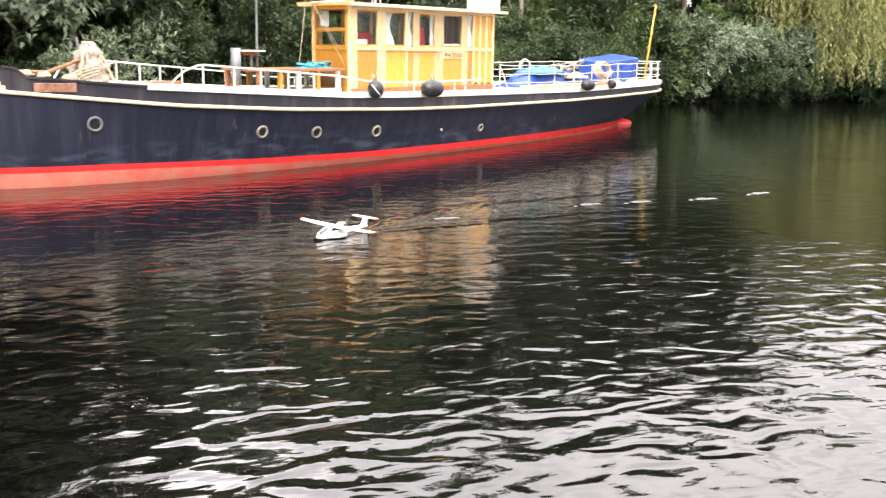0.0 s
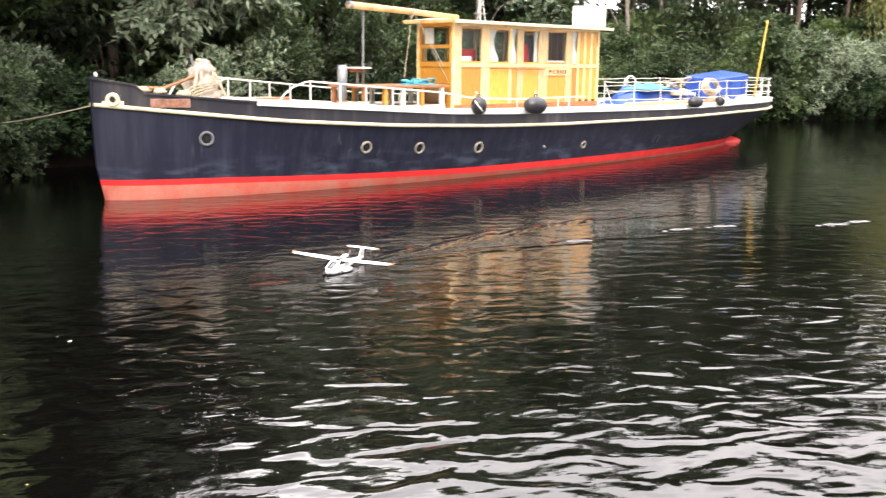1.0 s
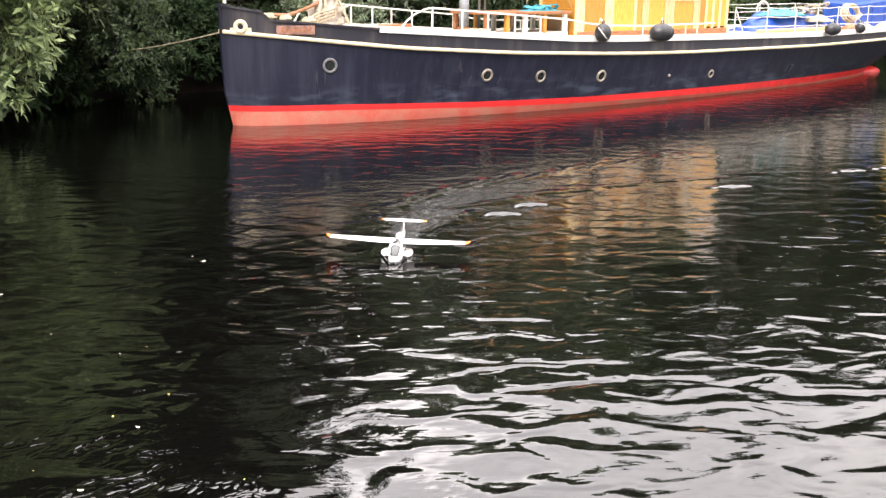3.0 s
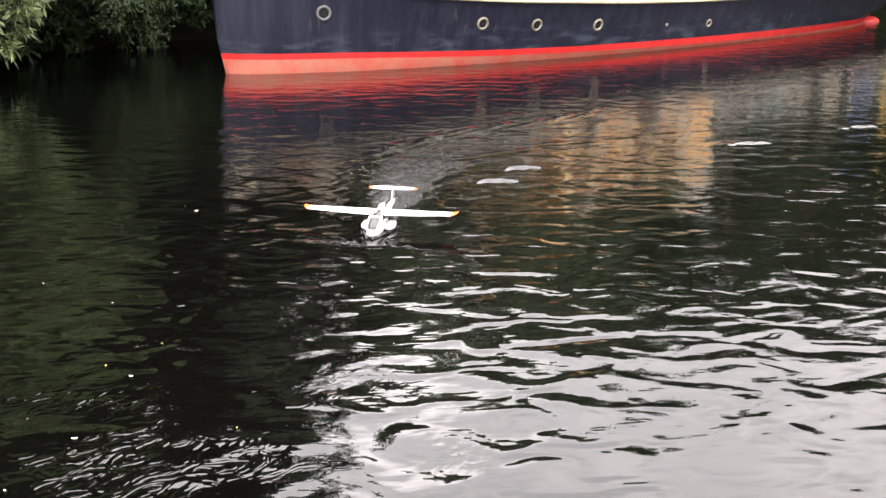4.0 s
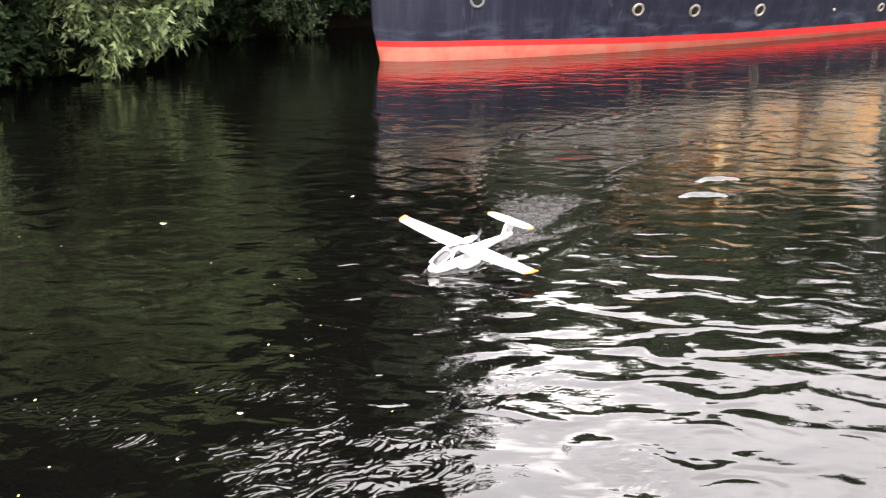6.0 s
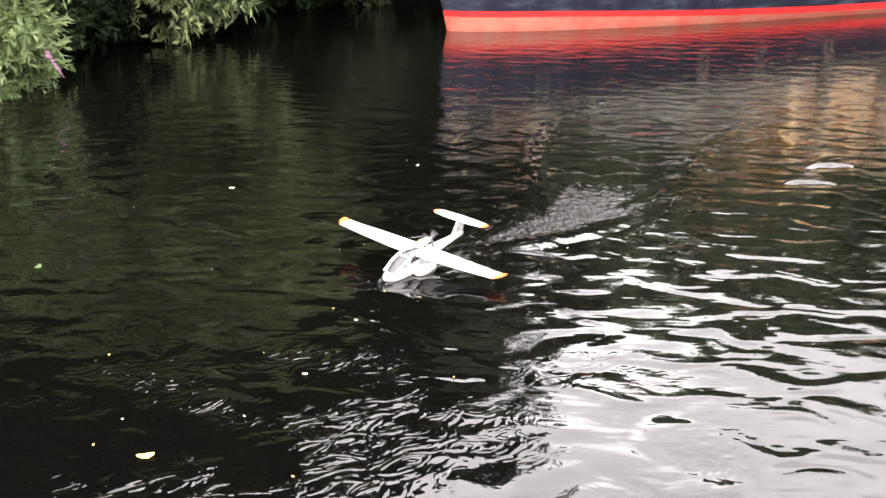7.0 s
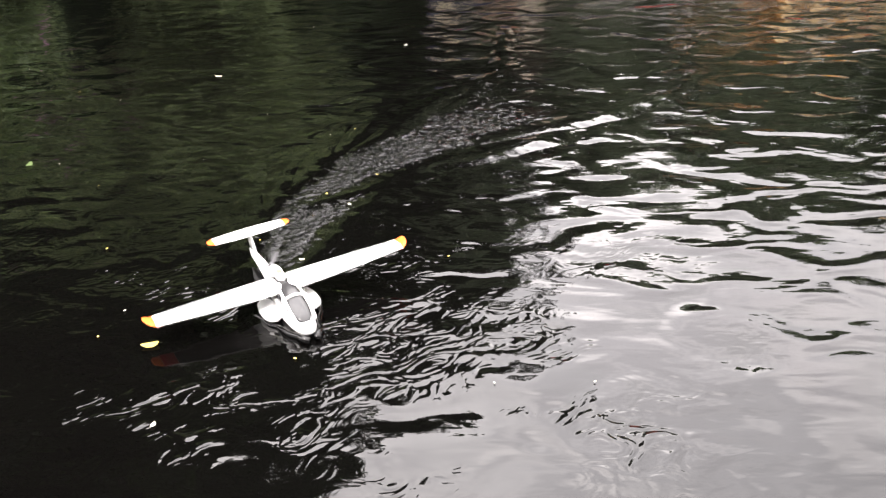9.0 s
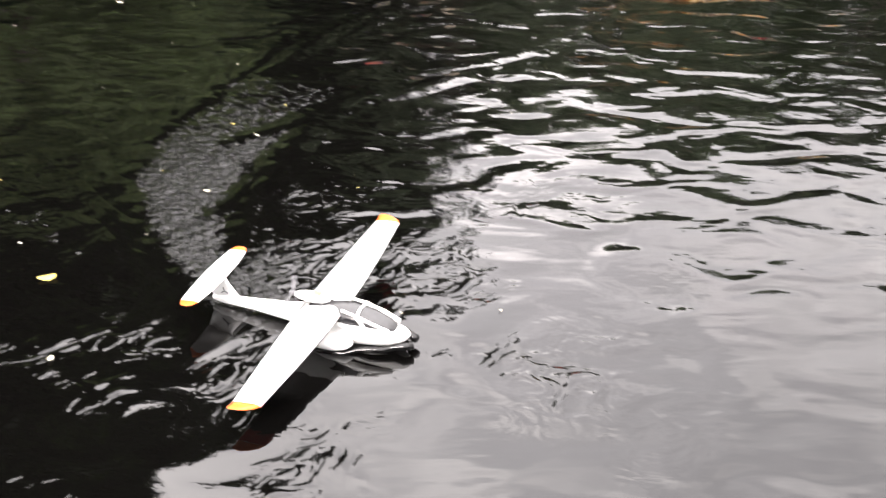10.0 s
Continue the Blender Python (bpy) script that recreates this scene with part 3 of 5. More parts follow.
def wheelhouse(boat):
    house = thing("wheelhouse", Matrix(), "", "")
    house.parent = boat
    house["label"] = "varnished yellow-brown wooden wheelhouse with tall windows"
    side_wall(house, HY0, -1)
    side_wall(house, HY1, 1)
    # front: corner posts, two-light window, panel
    for y in (HY0, HY1):
        part("corner_post", boxed(HX0 - 0.05, HX0 + 0.04, y - 0.04, y + 0.04, HZ0, HZ1, 0.01), M_WOOD2, house)
        part("corner_post", boxed(HX1 - 0.04, HX1 + 0.05, y - 0.04, y + 0.04, HZ0, HZ1, 0.01), M_WOOD2, house)
    for z0, z1 in ((1.36, 1.50), (1.90, 1.97), (2.30, 2.40), (2.70, 2.78), (3.17, 3.26)):
        part("front_rail", boxed(HX0 - 0.035, HX0 + 0.03, HY0, HY1, z0, z1, 0.006), M_WOOD, house)
    part("front_panel", boxed(HX0 - 0.012, HX0 + 0.012, HY0, HY1, 1.45, 2.35), M_WOOD, house)
    for z0, z1 in ((2.40, 2.70), (2.78, 3.17)):
        w = part("front_pane", boxed(HX0 - 0.004, HX0 + 0.004, HY0 + 0.12, HY1 - 0.08, z0, z1), M_GLASS, house, "clear window glass")
        w.visible_shadow = False
    for y in (HY0 + 0.09, HY1 - 0.06):
        part("front_post", boxed(HX0 - 0.03, HX0 + 0.03, y - 0.035, y + 0.035, 2.35, 3.2, 0.006), M_WOOD, house)
    part("aft_wall", boxed(HX1 - 0.02, HX1 + 0.02, HY0, HY1, HZ0, HZ1), M_WOOD, house)
    part("floor", boxed(HX0, HX1, HY0, HY1, HZ0 - 0.02, HZ0 + 0.02), M_WOODD, house)
    # roof: cambered, with a fascia
    bm = bmesh.new()
    rows = []
    for x in (7.66, 7.72, 9, 10.5, 12, 13.36, 13.40):
        row = []
        for k in range(9):
            v = -1 + k / 4
            e = 0.03 if x in (7.66, 13.40) else 0.0
            row.append((x, -0.10 + v * 0.80, 3.345 - 0.05 * v * v - e))
        rows.append(row + [(x, p[1], 3.262) for p in reversed(row)])
    part("roof", loft(bm, rows), M_ROOF, house, "white painted cambered roof with worn edge", True)
    for y in (-0.915, 0.715):
        part("fascia", boxed(7.66, 13.4, y - 0.015, y + 0.015, 3.24, 3.305, 0.005), M_CREAM, house)
    part("fascia", boxed(7.63, 7.66, -0.915, 0.715, 3.24, 3.315, 0.005), M_SPAR, house)
    # white box on the roof and the tubular bracket
    part("roof_locker", boxed(12.65, 13.30, -0.75, -0.15, 3.30, 3.84, 0.04, 2), M_WHITE, house, "white locker on the roof")
    for dx, dy in ((-0.09, -0.08), (0.09, -0.08), (0.0, 0.10)):
        part("bracket_leg", tubed([(9.25 + dx, -0.15 + dy, 3.32), (9.25 + dx * 0.6, -0.15 + dy * 0.6, 3.62), (9.25, -0.15, 4.1)], 0.014, 6), M_WHITE, house)
    part("bracket_plate", boxed(9.14, 9.36, -0.26, -0.04, 3.5, 3.52), M_STEEL, house)
    # curtains and a red cloth behind the glass
    rng = random.Random(3)
    for x0, x1, mat in ((9.05, 9.36, M_CURTAIN), (9.82, 10.03, M_CURTAIN), (10.66, 10.80, M_CURTAIN), (12.10, 12.34, M_CURTAIN), (10.24, 10.52, M_REDCLOTH), (9.80, 9.92, M_REDCLOTH), (10.48, 10.80, M_RUBBER)):
        bm = bmesh.new()
        ztop, zbot = (3.17, 2.40) if mat is M_CURTAIN else ((2.85, 2.32) if mat is M_REDCLOTH else (3.05, 2.35))
        rows = []
        for k in range(8):
            t = k / 7
            squeeze = 1 - (0.45 * math.sin(math.pi * min(t * 1.2, 1)) if mat is M_CURTAIN else -0.2 * t)
            rows.append([bm.verts.new((x0 + (x1 - x0) * (j / 10) * squeeze, HY0 + (0.035 if mat is M_CURTAIN else (0.12 if mat is M_REDCLOTH else 0.18)) + 0.018 * math.sin(j * 2.1 + k * 0.3), ztop + (zbot - ztop) * t)) for j in range(11)])
        for a, b in zip(rows, rows[1:]):
            for j in range(10):
                bm.faces.new((a[j], a[j + 1], b[j + 1], b[j]))
        part("curtain", bm, mat, house, "gathered white curtain" if mat is M_CURTAIN else ("red cloth hanging inside" if mat is M_REDCLOTH else "dark coat hanging inside"), True)
    part("front_curtain", boxed(HX0 + 0.06, HX0 + 0.09, HY0 + 0.72, HY0 + 0.98, 2.8, 3.16, 0.01), M_CURTAIN, house)
    part("console", boxed(8.0, 8.45, -0.4, 0.3, 1.4, 2.42, 0.03), M_WOODD, house)
    part("red_cushion", boxed(8.35, 8.85, -0.45, -0.15, 2.36, 2.70, 0.10, 3), M_REDCLOTH, house, "red cushion behind the glass", True)
    part("white_bin", boxed(8.20, 8.52, -0.60, -0.48, 2.39, 2.54, 0.02), M_CURTAIN, house)
    part("white_shelf", boxed(11.12, 11.85, -0.60, -0.40, 2.39, 2.47, 0.01), M_CURTAIN, house)
    part("bench", boxed(11.0, 12.2, -0.2, 0.35, 1.4, 2.35, 0.03), M_WOODD, house)
    # handrail and name
    part("handrail", tubed([(9.0, HY0 - 0.08, 2.28), (10.0, HY0 - 0.08, 2.27), (10.9, HY0 - 0.08, 2.26)], 0.014, 6), M_WOODD, house)
    cu = bpy.data.curves.new("name_lettering", "FONT")
    cu.body, cu.size, cu.extrude, cu.align_x = "PHOENIX", 0.17, 0.004, "CENTER"
    cu.materials.append(M_REDPAINT)
    t = new("name_lettering", cu)
    t.parent = house
    t["label"] = "red painted name lettering"
    t.matrix_basis = pose(11.47, HY0 - 0.050, 2.145, 90, 0, 0)
    part("name_plank", boxed(11.05, 11.92, HY0 - 0.045, HY0 - 0.02, 2.12, 2.29, 0.006), M_WOOD2, house)
    part("inner_pole", tubed([(9.42, -0.1, 2.0), (9.42, -0.1, 3.2)], 0.025, 8), M_WHITE, house, "white pole inside the wheelhouse")
    return house


def rails(boat):
    """White stanchions and rails, both sides."""
    def edge(s, side, z, inset=0.10):
        return Vector((s, side * (half(s, cap(s)) - inset), z))

    def rail_set(name, side, ss, heights, hgt, r=0.0125):
        for s in ss:
            part("stanchion", tubed([edge(s, side, cap(s)), edge(s, side, cap(s) + hgt)], r, 6), M_WHITE, boat)
        for h in heights:
            pts = []
            for a, b in zip(ss, ss[1:]):
                for k in range(4):
                    s = a + (b - a) * k / 4
                    pts.append(edge(s, side, cap(s) + h - 0.02 * math.sin(math.pi * k / 4)))
            pts.append(edge(ss[-1], side, cap(ss[-1]) + h))
            part(name, tubed(pts, r * 0.75, 6), M_WHITE, boat)

    for side in (-1, 1):
        # forward rail with a swept end
        ss = [3.45, 4.05, 4.6, 5.2, 5.8, 6.45]
        for s in ss:
            part("stanchion", tubed([edge(s, side, cap(s)), edge(s, side, cap(s) + 0.42 - 0.02 * (s - 3.4))], 0.018, 6), M_WHITE, boat)
        pts = [edge(2.85, side, cap(2.85) + 0.03), edge(2.95, side, cap(2.95) + 0.16), edge(3.12, side, cap(3.1) + 0.30), edge(3.35, side, cap(3.35) + 0.40)] + [edge(s, side, cap(s) + 0.42 - 0.02 * (s - 3.4)) for s in ss] + [edge(7.1, side, cap(7.1) + 0.28), edge(7.6, side, cap(7.6) + 0.26), edge(8.6, side, cap(8.6) + 0.25), edge(11.0, side, cap(11) + 0.30)]
        part("hand_rail", tubed(pts, 0.017, 6), M_WHITE, boat)
        if side > 0:
            pts = [edge(1.9, side, cap(1.9) + 0.03), edge(2.05, side, cap(2) + 0.22), edge(2.4, side, cap(2.4) + 0.37), edge(2.8, side, cap(2.8) + 0.42), edge(3.45, side, cap(3.45) + 0.42)]
            part("hand_rail", tubed(pts, 0.017, 6), M_WHITE, boat)
            part("stanchion", tubed([edge(2.6, side, cap(2.6)), edge(2.6, side, cap(2.6) + 0.4)], 0.018, 6), M_WHITE, boat)
        for s in (8.6, 10.0, 10.4):
            part("stanchion", tubed([edge(s, side, cap(s)), edge(s, side, cap(s) + 0.26)], 0.012, 6), M_WHITE, boat)
        rail_set("guard_wire", side, [11.75, 13.0, 14.2, 15.2, 16.2, 17.9, 19.4, 20.8, 22.0, 22.9], (0.22, 0.43, 0.64), 0.66)
        part("rail_brace", tubed([edge(11.75, side, cap(11.8) + 0.62), edge(12.15, side, cap(12.1))], 0.014, 6), M_WHITE, boat)
    for h in (0.22, 0.43, 0.66):
        pts = [edge(22.9, -1, cap(22.9) + h), Vector((23.2, -0.35, cap(23) + h)), Vector((23.28, 0, cap(23) + h)), Vector((23.2, 0.35, cap(23) + h)), edge(22.9, 1, cap(22.9) + h)]
        part("stern_rail", tubed(pts, 0.016, 6), M_WHITE, boat)
    part("stanchion", tubed([(23.27, 0, cap(23.2)), (23.27, 0, cap(23.2) + 0.66)], 0.016, 6), M_WHITE, boat)
    part("ensign_staff", tubed([(22.85, 0.05, cap(22.9)), (23.32, 0.0, 3.9)], 0.035, 8, taper=0.02), M_YELLOW, boat, "yellow ensign staff raked aft", True)


def at_boat(x, y, z, rz=0):
    return BOAT @ pose(x, y, z, 0, 0, rz)


def sphere_part(name, loc, scale, mat, parent, label="", seg=16):
    bm = bmesh.new()
    bmesh.ops.create_uvsphere(bm, u_segments=seg, v_segments=seg // 2 + 2, radius=1, matrix=Matrix.LocRotScale(loc, None, scale))
    return part(name, bm, mat, parent, label, True)


def heap(w, d, h, seed, nx=22, ny=14, rough=0.35):
    """A rumpled cloth lying over things, with a thickness and a hem."""
    bm = bmesh.new()
    g = []
    for i in range(nx + 1):
        row = []
        for j in range(ny + 1):
            u, v = i / nx * 2 - 1, j / ny * 2 - 1
            dome = (1 - abs(u) ** 3.5) * (1 - abs(v) ** 3)
            n1 = noise.noise((u * 2.2 + seed, v * 2.2, seed * 0.7))
            n2 = noise.noise((u * 6 + seed, v * 6, seed))
            row.append(bm.verts.new((u * w + 0.04 * n2, v * d + 0.04 * n1, max(0.012, h * dome * (0.75 + rough * n1) + 0.05 * n2 * dome))))
        g.append(row)
    for i in range(nx):
        for j in range(ny):
            bm.faces.new((g[i][j], g[i + 1][j], g[i + 1][j + 1], g[i][j + 1]))
    edge = [e for e in bm.edges if e.is_boundary]
    ext = bmesh.ops.extrude_edge_only(bm, edges=edge)
    for v in [q for q in ext["geom"] if isinstance(q, bmesh.types.BMVert)]:
        v.co.z = 0.0
    return bm


def coil(bm, r, turns, thick, z=0.0, seg=26, squash=1.0, seed=0):
    rng = random.Random(seed)
    pts = []
    for k in range(turns * seg):
        a = 2 * math.pi * k / seg
        rr = r * (1 + 0.12 * math.sin(k * 0.37 + seed)) - 0.015 * (k // seg)
        pts.append((math.cos(a) * rr, math.sin(a) * rr * squash, z + thick * (0.8 * (k / seg)) + 0.01 * rng.random()))
    return tube(bm, pts, thick, 6)


def deck_gear():
    """Loose things on the deck."""
    d = lambda x: cap(x) + 0.0
    # covered windlass at the bow
    t = thing("covered_windlass", at_boat(2.0, -0.05, d(2.0)), "anchor windlass under a bleached canvas cover on the foredeck", "windlass")
    bm = bmesh.new()
    rows = []
    for k in range(17):
        z = 0.66 * k / 16
        w = 0.36 * (1 - 0.55 * (k / 16) ** 1.2) * (1 + 0.10 * math.sin(k * 1.1))
        rows.append([(math.cos(a) * w * (1 + 0.45 * noise.noise((math.cos(a) * 2, math.sin(a) * 2, z * 6))), math.sin(a) * w * 0.8 * (1 + 0.45 * noise.noise((math.cos(a) * 2 + 5, math.sin(a) * 2, z * 6))), z + 0.05 * noise.noise((a, z * 4, 3))) for a in (2 * math.pi * j / 28 for j in range(28))])
    part("canvas_cover", loft(bm, rows), M_COVER, t, "bleached rumpled canvas", True)
    for cx, cy, cz, cr in ((0.05, 0, 0.62, 0.13), (-0.06, -0.06, 0.66, 0.08), (0.12, -0.12, 0.5, 0.10), (0.2, -0.15, 0.28, 0.12)):
        sphere_part("cover_fold", (cx, cy, cz), (cr, cr * 0.8, cr * 0.7), M_COVER, t)
    for j in range(4):
        part("hose", tubed([(-0.35 - 0.1 * j, -0.25, 0.04), (-0.25 - 0.05 * j, -0.32, 0.10 + 0.04 * j), (0.0, -0.30, 0.16 + 0.05 * j), (0.12, -0.2, 0.3 + 0.06 * j)], 0.014, 7), M_ROPE, t)
    for dx in (-0.24, -0.14, 0.2):
        part("lashing", tubed([(dx * 1.6, -0.28, 0.02), (dx, -0.22, 0.35), (dx * 0.4, -0.02, 0.70)], 0.025, 6), M_ROPE, t)
    part("handle", tubed([(-0.16, 0, 0.5), (-0.2, 0, 0.78)], 0.02, 6), M_STEEL, t)
    t = thing("bow_spar", at_boat(1.2, -0.1, d(1.2) + 0.02), "brown timber spar lying over the foredeck", "spar")
    part("spar", tubed([(-0.75, 0.1, 0.12), (0, 0, 0.10), (0.7, -0.05, 0.34)], 0.03, 8), M_WOODD, t)
    for x, y, w in ((0.75, -0.12, 0.16), (1.05, -0.25, 0.13), (1.45, -0.35, 0.15), (0.95, 0.1, 0.12)):
        t = thing("rope_heap", at_boat(x, y, d(x) + 0.02, 40 * x), "pale mooring rope flaked down on the foredeck", "rope", "rope heaps on deck")
        part("rope_coil", coil(bmesh.new(), w, 4, 0.02, 0.02, 18, 0.7, int(x * 10)), M_ROPE, t)
    t = thing("mooring_cleat", at_boat(0.02, 0, cap(0.0) + 0.02), "small white fairlead on the stem head", "fairlead")
    part("fairlead", ring(bmesh.new(), pose(0, 0, 0.05, 90, 0, 40), 0.035, 0.016, 12, 6), M_WHITE, t)
    t = thing("hatch_board", at_boat(3.1, -0.35, d(3.1) - 0.01, 4), "weathered pale hatch board lying on the foredeck", "hatch")
    part("board", boxed(-0.45, 0.45, -0.3, 0.3, 0.02, 0.09, 0.01), M_DECK, t)
    part("batten", boxed(-0.4, 0.4, -0.32, -0.28, 0.0, 0.11, 0.008), M_WOODD, t)
    # skylight and its load
    t = thing("skylight", at_boat(6.6, 0.0, d(6.6) - 0.02), "low wooden deck skylight with a brown slab top", "skylight")
    part("slab", boxed(-1.25, 1.2, -0.62, 0.55, 0.45, 0.51, 0.012), M_WOODD, t, "brown varnished top")
    part("kerb", boxed(-1.2, 1.15, -0.55, 0.5, 0.0, 0.08, 0.01), M_WHITE, t)
    for x in (-1.15, -0.6, -0.1, 0.45, 1.05):
        for y in (-0.53, 0.46):
            part("post", boxed(x - 0.045, x + 0.045, y - 0.04, y + 0.04, 0.06, 0.46, 0.006), M_WOOD if x in (-0.6, 0.45) else (M_WHITE if x > -0.5 else M_WOODD), t)
    for x0, x1 in ((-1.1, -0.65), (-0.55, -0.15), (-0.05, 0.4), (0.5, 1.0)):
        part("pane", boxed(x0, x1, -0.5, -0.49, 0.08, 0.45), M_GLASS, t, "clear skylight glass").visible_shadow = False
    t = thing("blue_line_heap", at_boat(7.1, -0.35, d(6.6) + 0.49), "tangled turquoise rope and sheet on the skylight", "rope")
    part("sheet", heap(0.5, 0.16, 0.05, 4.2, 22, 12, 0.9), M_TEAL, t, "crumpled turquoise sheet", True)
    for k, (x, y, r, tilt) in enumerate(((-0.32, 0.0, 0.16, 8), (-0.1, -0.06, 0.20, -10), (0.14, 0.02, 0.17, 14), (0.3, -0.04, 0.15, 35), (0.02, 0.06, 0.13, -20))):
        part("line", coil(bmesh.new(), r, 3, 0.013, 0.05, 18, 0.6, 3 + k), M_TEAL, t).matrix_basis = pose(x, y, 0.01, tilt, tilt * 0.6, 40 * k)
    t = thing("vent_pipe", at_boat(5.3, 0.0, d(5.3)), "grey galvanised ventilator pipe with a cap", "ventilator")
    part("pipe", tubed([(0, 0, 0), (0, 0, 0.82)], 0.10, 14), M_STEEL, t, "", True)
    part("collar", tubed([(0, 0, 0.0), (0, 0, 0.1)], 0.13, 14), M_WOODD, t)
    t = thing("round_table", at_boat(5.95, 0.3, d(5.9)), "small round white-topped table on one leg", "table")
    part("tabletop", tubed([(0, 0, 0.78), (0, 0, 0.81)], 0.30, 20), M_WHITE, t)
    part("leg", tubed([(0, 0, 0), (0, 0, 0.78)], 0.03, 8), M_STEEL, t)
    part("crossbar", boxed(-0.2, 0.2, -0.03, 0.03, 0.7, 0.78), M_WOODD, t)
    t = thing("derrick_boom", at_boat(5.5, 0.05, 3.50), "long pine boom resting over the wheelhouse roof", "boom")
    part("spar", tubed([(0, 0, 0.03), (1.5, 0, -0.02), (3.2, 0, -0.10)], 0.075, 10, taper=0.065), M_SPAR, t, "", True)
    part("end_band", tubed([(0.0, 0, 0.03), (0.1, 0, 0.027)], 0.08, 10), M_STEEL, t)
    part("lashing", coil(bmesh.new(), 0.09, 3, 0.016, 0, 14, 1.0, 2), M_ROPE, t).matrix_basis = pose(1.75, 0, -0.05, 0, 90, 0)
    part("prop_post", tubed([(0.6, 0.25, -1.98), (0.45, 0.05, -0.05)], 0.025, 8), M_STEEL, t)
    for a, b in (((1.75, -0.05, -0.05), (1.2, -0.4, -1.45)), ((1.8, -0.05, -0.05), (2.25, -0.55, -1.2)), ((1.85, 0.0, -0.05), (2.3, -0.62, -1.5))):
        part("stay", tubed([a, b], 0.007, 5), M_ROPE, t)
    t = thing("deck_hose", at_boat(4.6, -1.15, d(4.6)), "coil of pale hose lying on the side deck", "hose")
    part("hose", coil(bmesh.new(), 0.28, 3, 0.02, 0.02, 20, 0.6, 6), M_CANVAS, t)
    # fenders
    for i, (x, z, flat) in enumerate(((7.22, 1.53, False), (8.87, 1.51, True), (15.5, 1.45, True), (17.1, 1.46, False))):
        y = -(half(x, z) + 0.10)
        t = thing("fender", at_boat(x, y - (0.08 if flat else 0.0), z, -32 if flat else 20 * i), "black rubber fender hung on the rail by a white line", "fender", "fenders along the rail")
        k = 1.0 if x < 12 else 0.8
        w = (0.17 * k, 0.17 * k, 0.19 * k) if not flat else (0.27 * k, 0.18 * k, 0.19 * k)
        sphere_part("body", (0, 0, 0), w, M_RUBBER, t)
        if not flat:
            part("stripe", ring(bmesh.new(), pose(0, 0, 0, 35, 40, 0), 0.165 * k, 0.014, 20, 6), M_WHITE, t, "white line round the fender")
        part("eye", ring(bmesh.new(), pose(0, 0, w[2] + 0.02, 90, 0, 0), 0.028, 0.012, 10, 6), M_RUBBER, t)
        part("lanyard", tubed([(0, 0, w[2]), (0.02, 0.10, w[2] + 0.10), (0.03, 0.2, 0.02)], 0.009, 5), M_WHITE, t)
    # covered gear aft
    t = thing("blue_cover_box", at_boat(20.7, 0.25, d(20.9)), "deck locker under a tight blue tarpaulin with a pitched top", "tarpaulin")
    bm = bmesh.new()
    prof = [(-0.95, -0.45, 0), (1.15, -0.45, 0), (1.15, 0.5, 0), (-0.95, 0.5, 0)]
    rows = [prof, [(-0.97, -0.47, 0.60), (1.17, -0.47, 0.76), (1.17, 0.52, 0.86), (-0.97, 0.52, 0.70)], [(-0.90, -0.40, 0.65), (1.11, -0.40, 0.80), (1.11, 0.45, 0.90), (-0.90, 0.45, 0.74)]]
    part("cover", loft(bm, rows), M_BLUE, t, "taut blue tarpaulin")
    for x in (-0.6, 0.1, 0.8):
        part("strap", boxed(x - 0.02, x + 0.02, -0.485, -0.472, 0.05, 0.62), M_BLUE, t)
    t = thing("blue_tarpaulin", at_boat(16.4, -0.1, d(16.4) - 0.01, 3), "rumpled blue tarpaulin over gear on the after deck", "tarpaulin")
    part("sheet", heap(1.9, 0.65, 0.58, 1.7, 44, 24, 0.75), M_BLUE, t, "", True)
    t = thing("turquoise_sheet", at_boat(15.9, -0.40, d(16.4) + 0.40, 8), "turquoise plastic sheet thrown over the blue tarpaulin", "sheet")
    part("sheet", heap(0.8, 0.42, 0.15, 8.3, 30, 18, 1.0), M_TEAL, t, "", True)
    t = thing("white_sheet", at_boat(17.2, -0.55, d(17) + 0.22, -10), "crumpled white sheet on the after deck", "sheet")
    part("sheet", heap(0.5, 0.3, 0.2, 5.9, 14, 10), M_CANVAS, t, "", True)
    t = thing("rope_coil", at_boat(18.3, -0.9, d(18.3) + 0.42), "thick coil of pale rope hung on the after rail", "rope")
    part("rope", coil(bmesh.new(), 0.40, 7, 0.028, 0, 24, 0.6, 9), M_ROPE, t).matrix_basis = pose(0, 0, 0, 70, 0, 0)
    t = thing("rope_heap", at_boat(16.7, -0.5, d(16.4) + 0.50), "loose loops of white line on the blue tarpaulin", "rope", "rope heaps on deck")
    for k in range(4):
        part("rope_coil", coil(bmesh.new(), 0.26 + 0.04 * k, 2, 0.018, 0.02, 22, 0.5 + 0.08 * k, 20 + k), M_CANVAS, t).matrix_basis = pose(0.22 * k - 0.3, -0.05 * k, 0, 35 - 12 * k, 10 * k, 30 * k)
    t = thing("hoop", at_boat(16.9, 0.9, d(16.9)), "white tubular hoop standing on the after deck", "hoop")
    part("tube", tubed([(0.3 * math.cos(a), 0, 0.45 + 0.28 * math.sin(a)) if 0 < a < math.pi else (0.3 * math.cos(a), 0, 0.0) for a in [0 - 0.001] + [math.pi * k / 10 for k in range(1, 10)] + [math.pi + 0.001]], 0.025, 8), M_WHITE, t)
    t = thing("deck_spar", at_boat(15.4, -1.15, d(15) + 0.05, -1), "brown wooden spar lying along the after deck", "spar")
    part("spar", tubed([(-1.6, 0, 0), (0, 0.03, 0.02), (1.7, 0, 0.03)], 0.05, 8), M_SPAR, t)
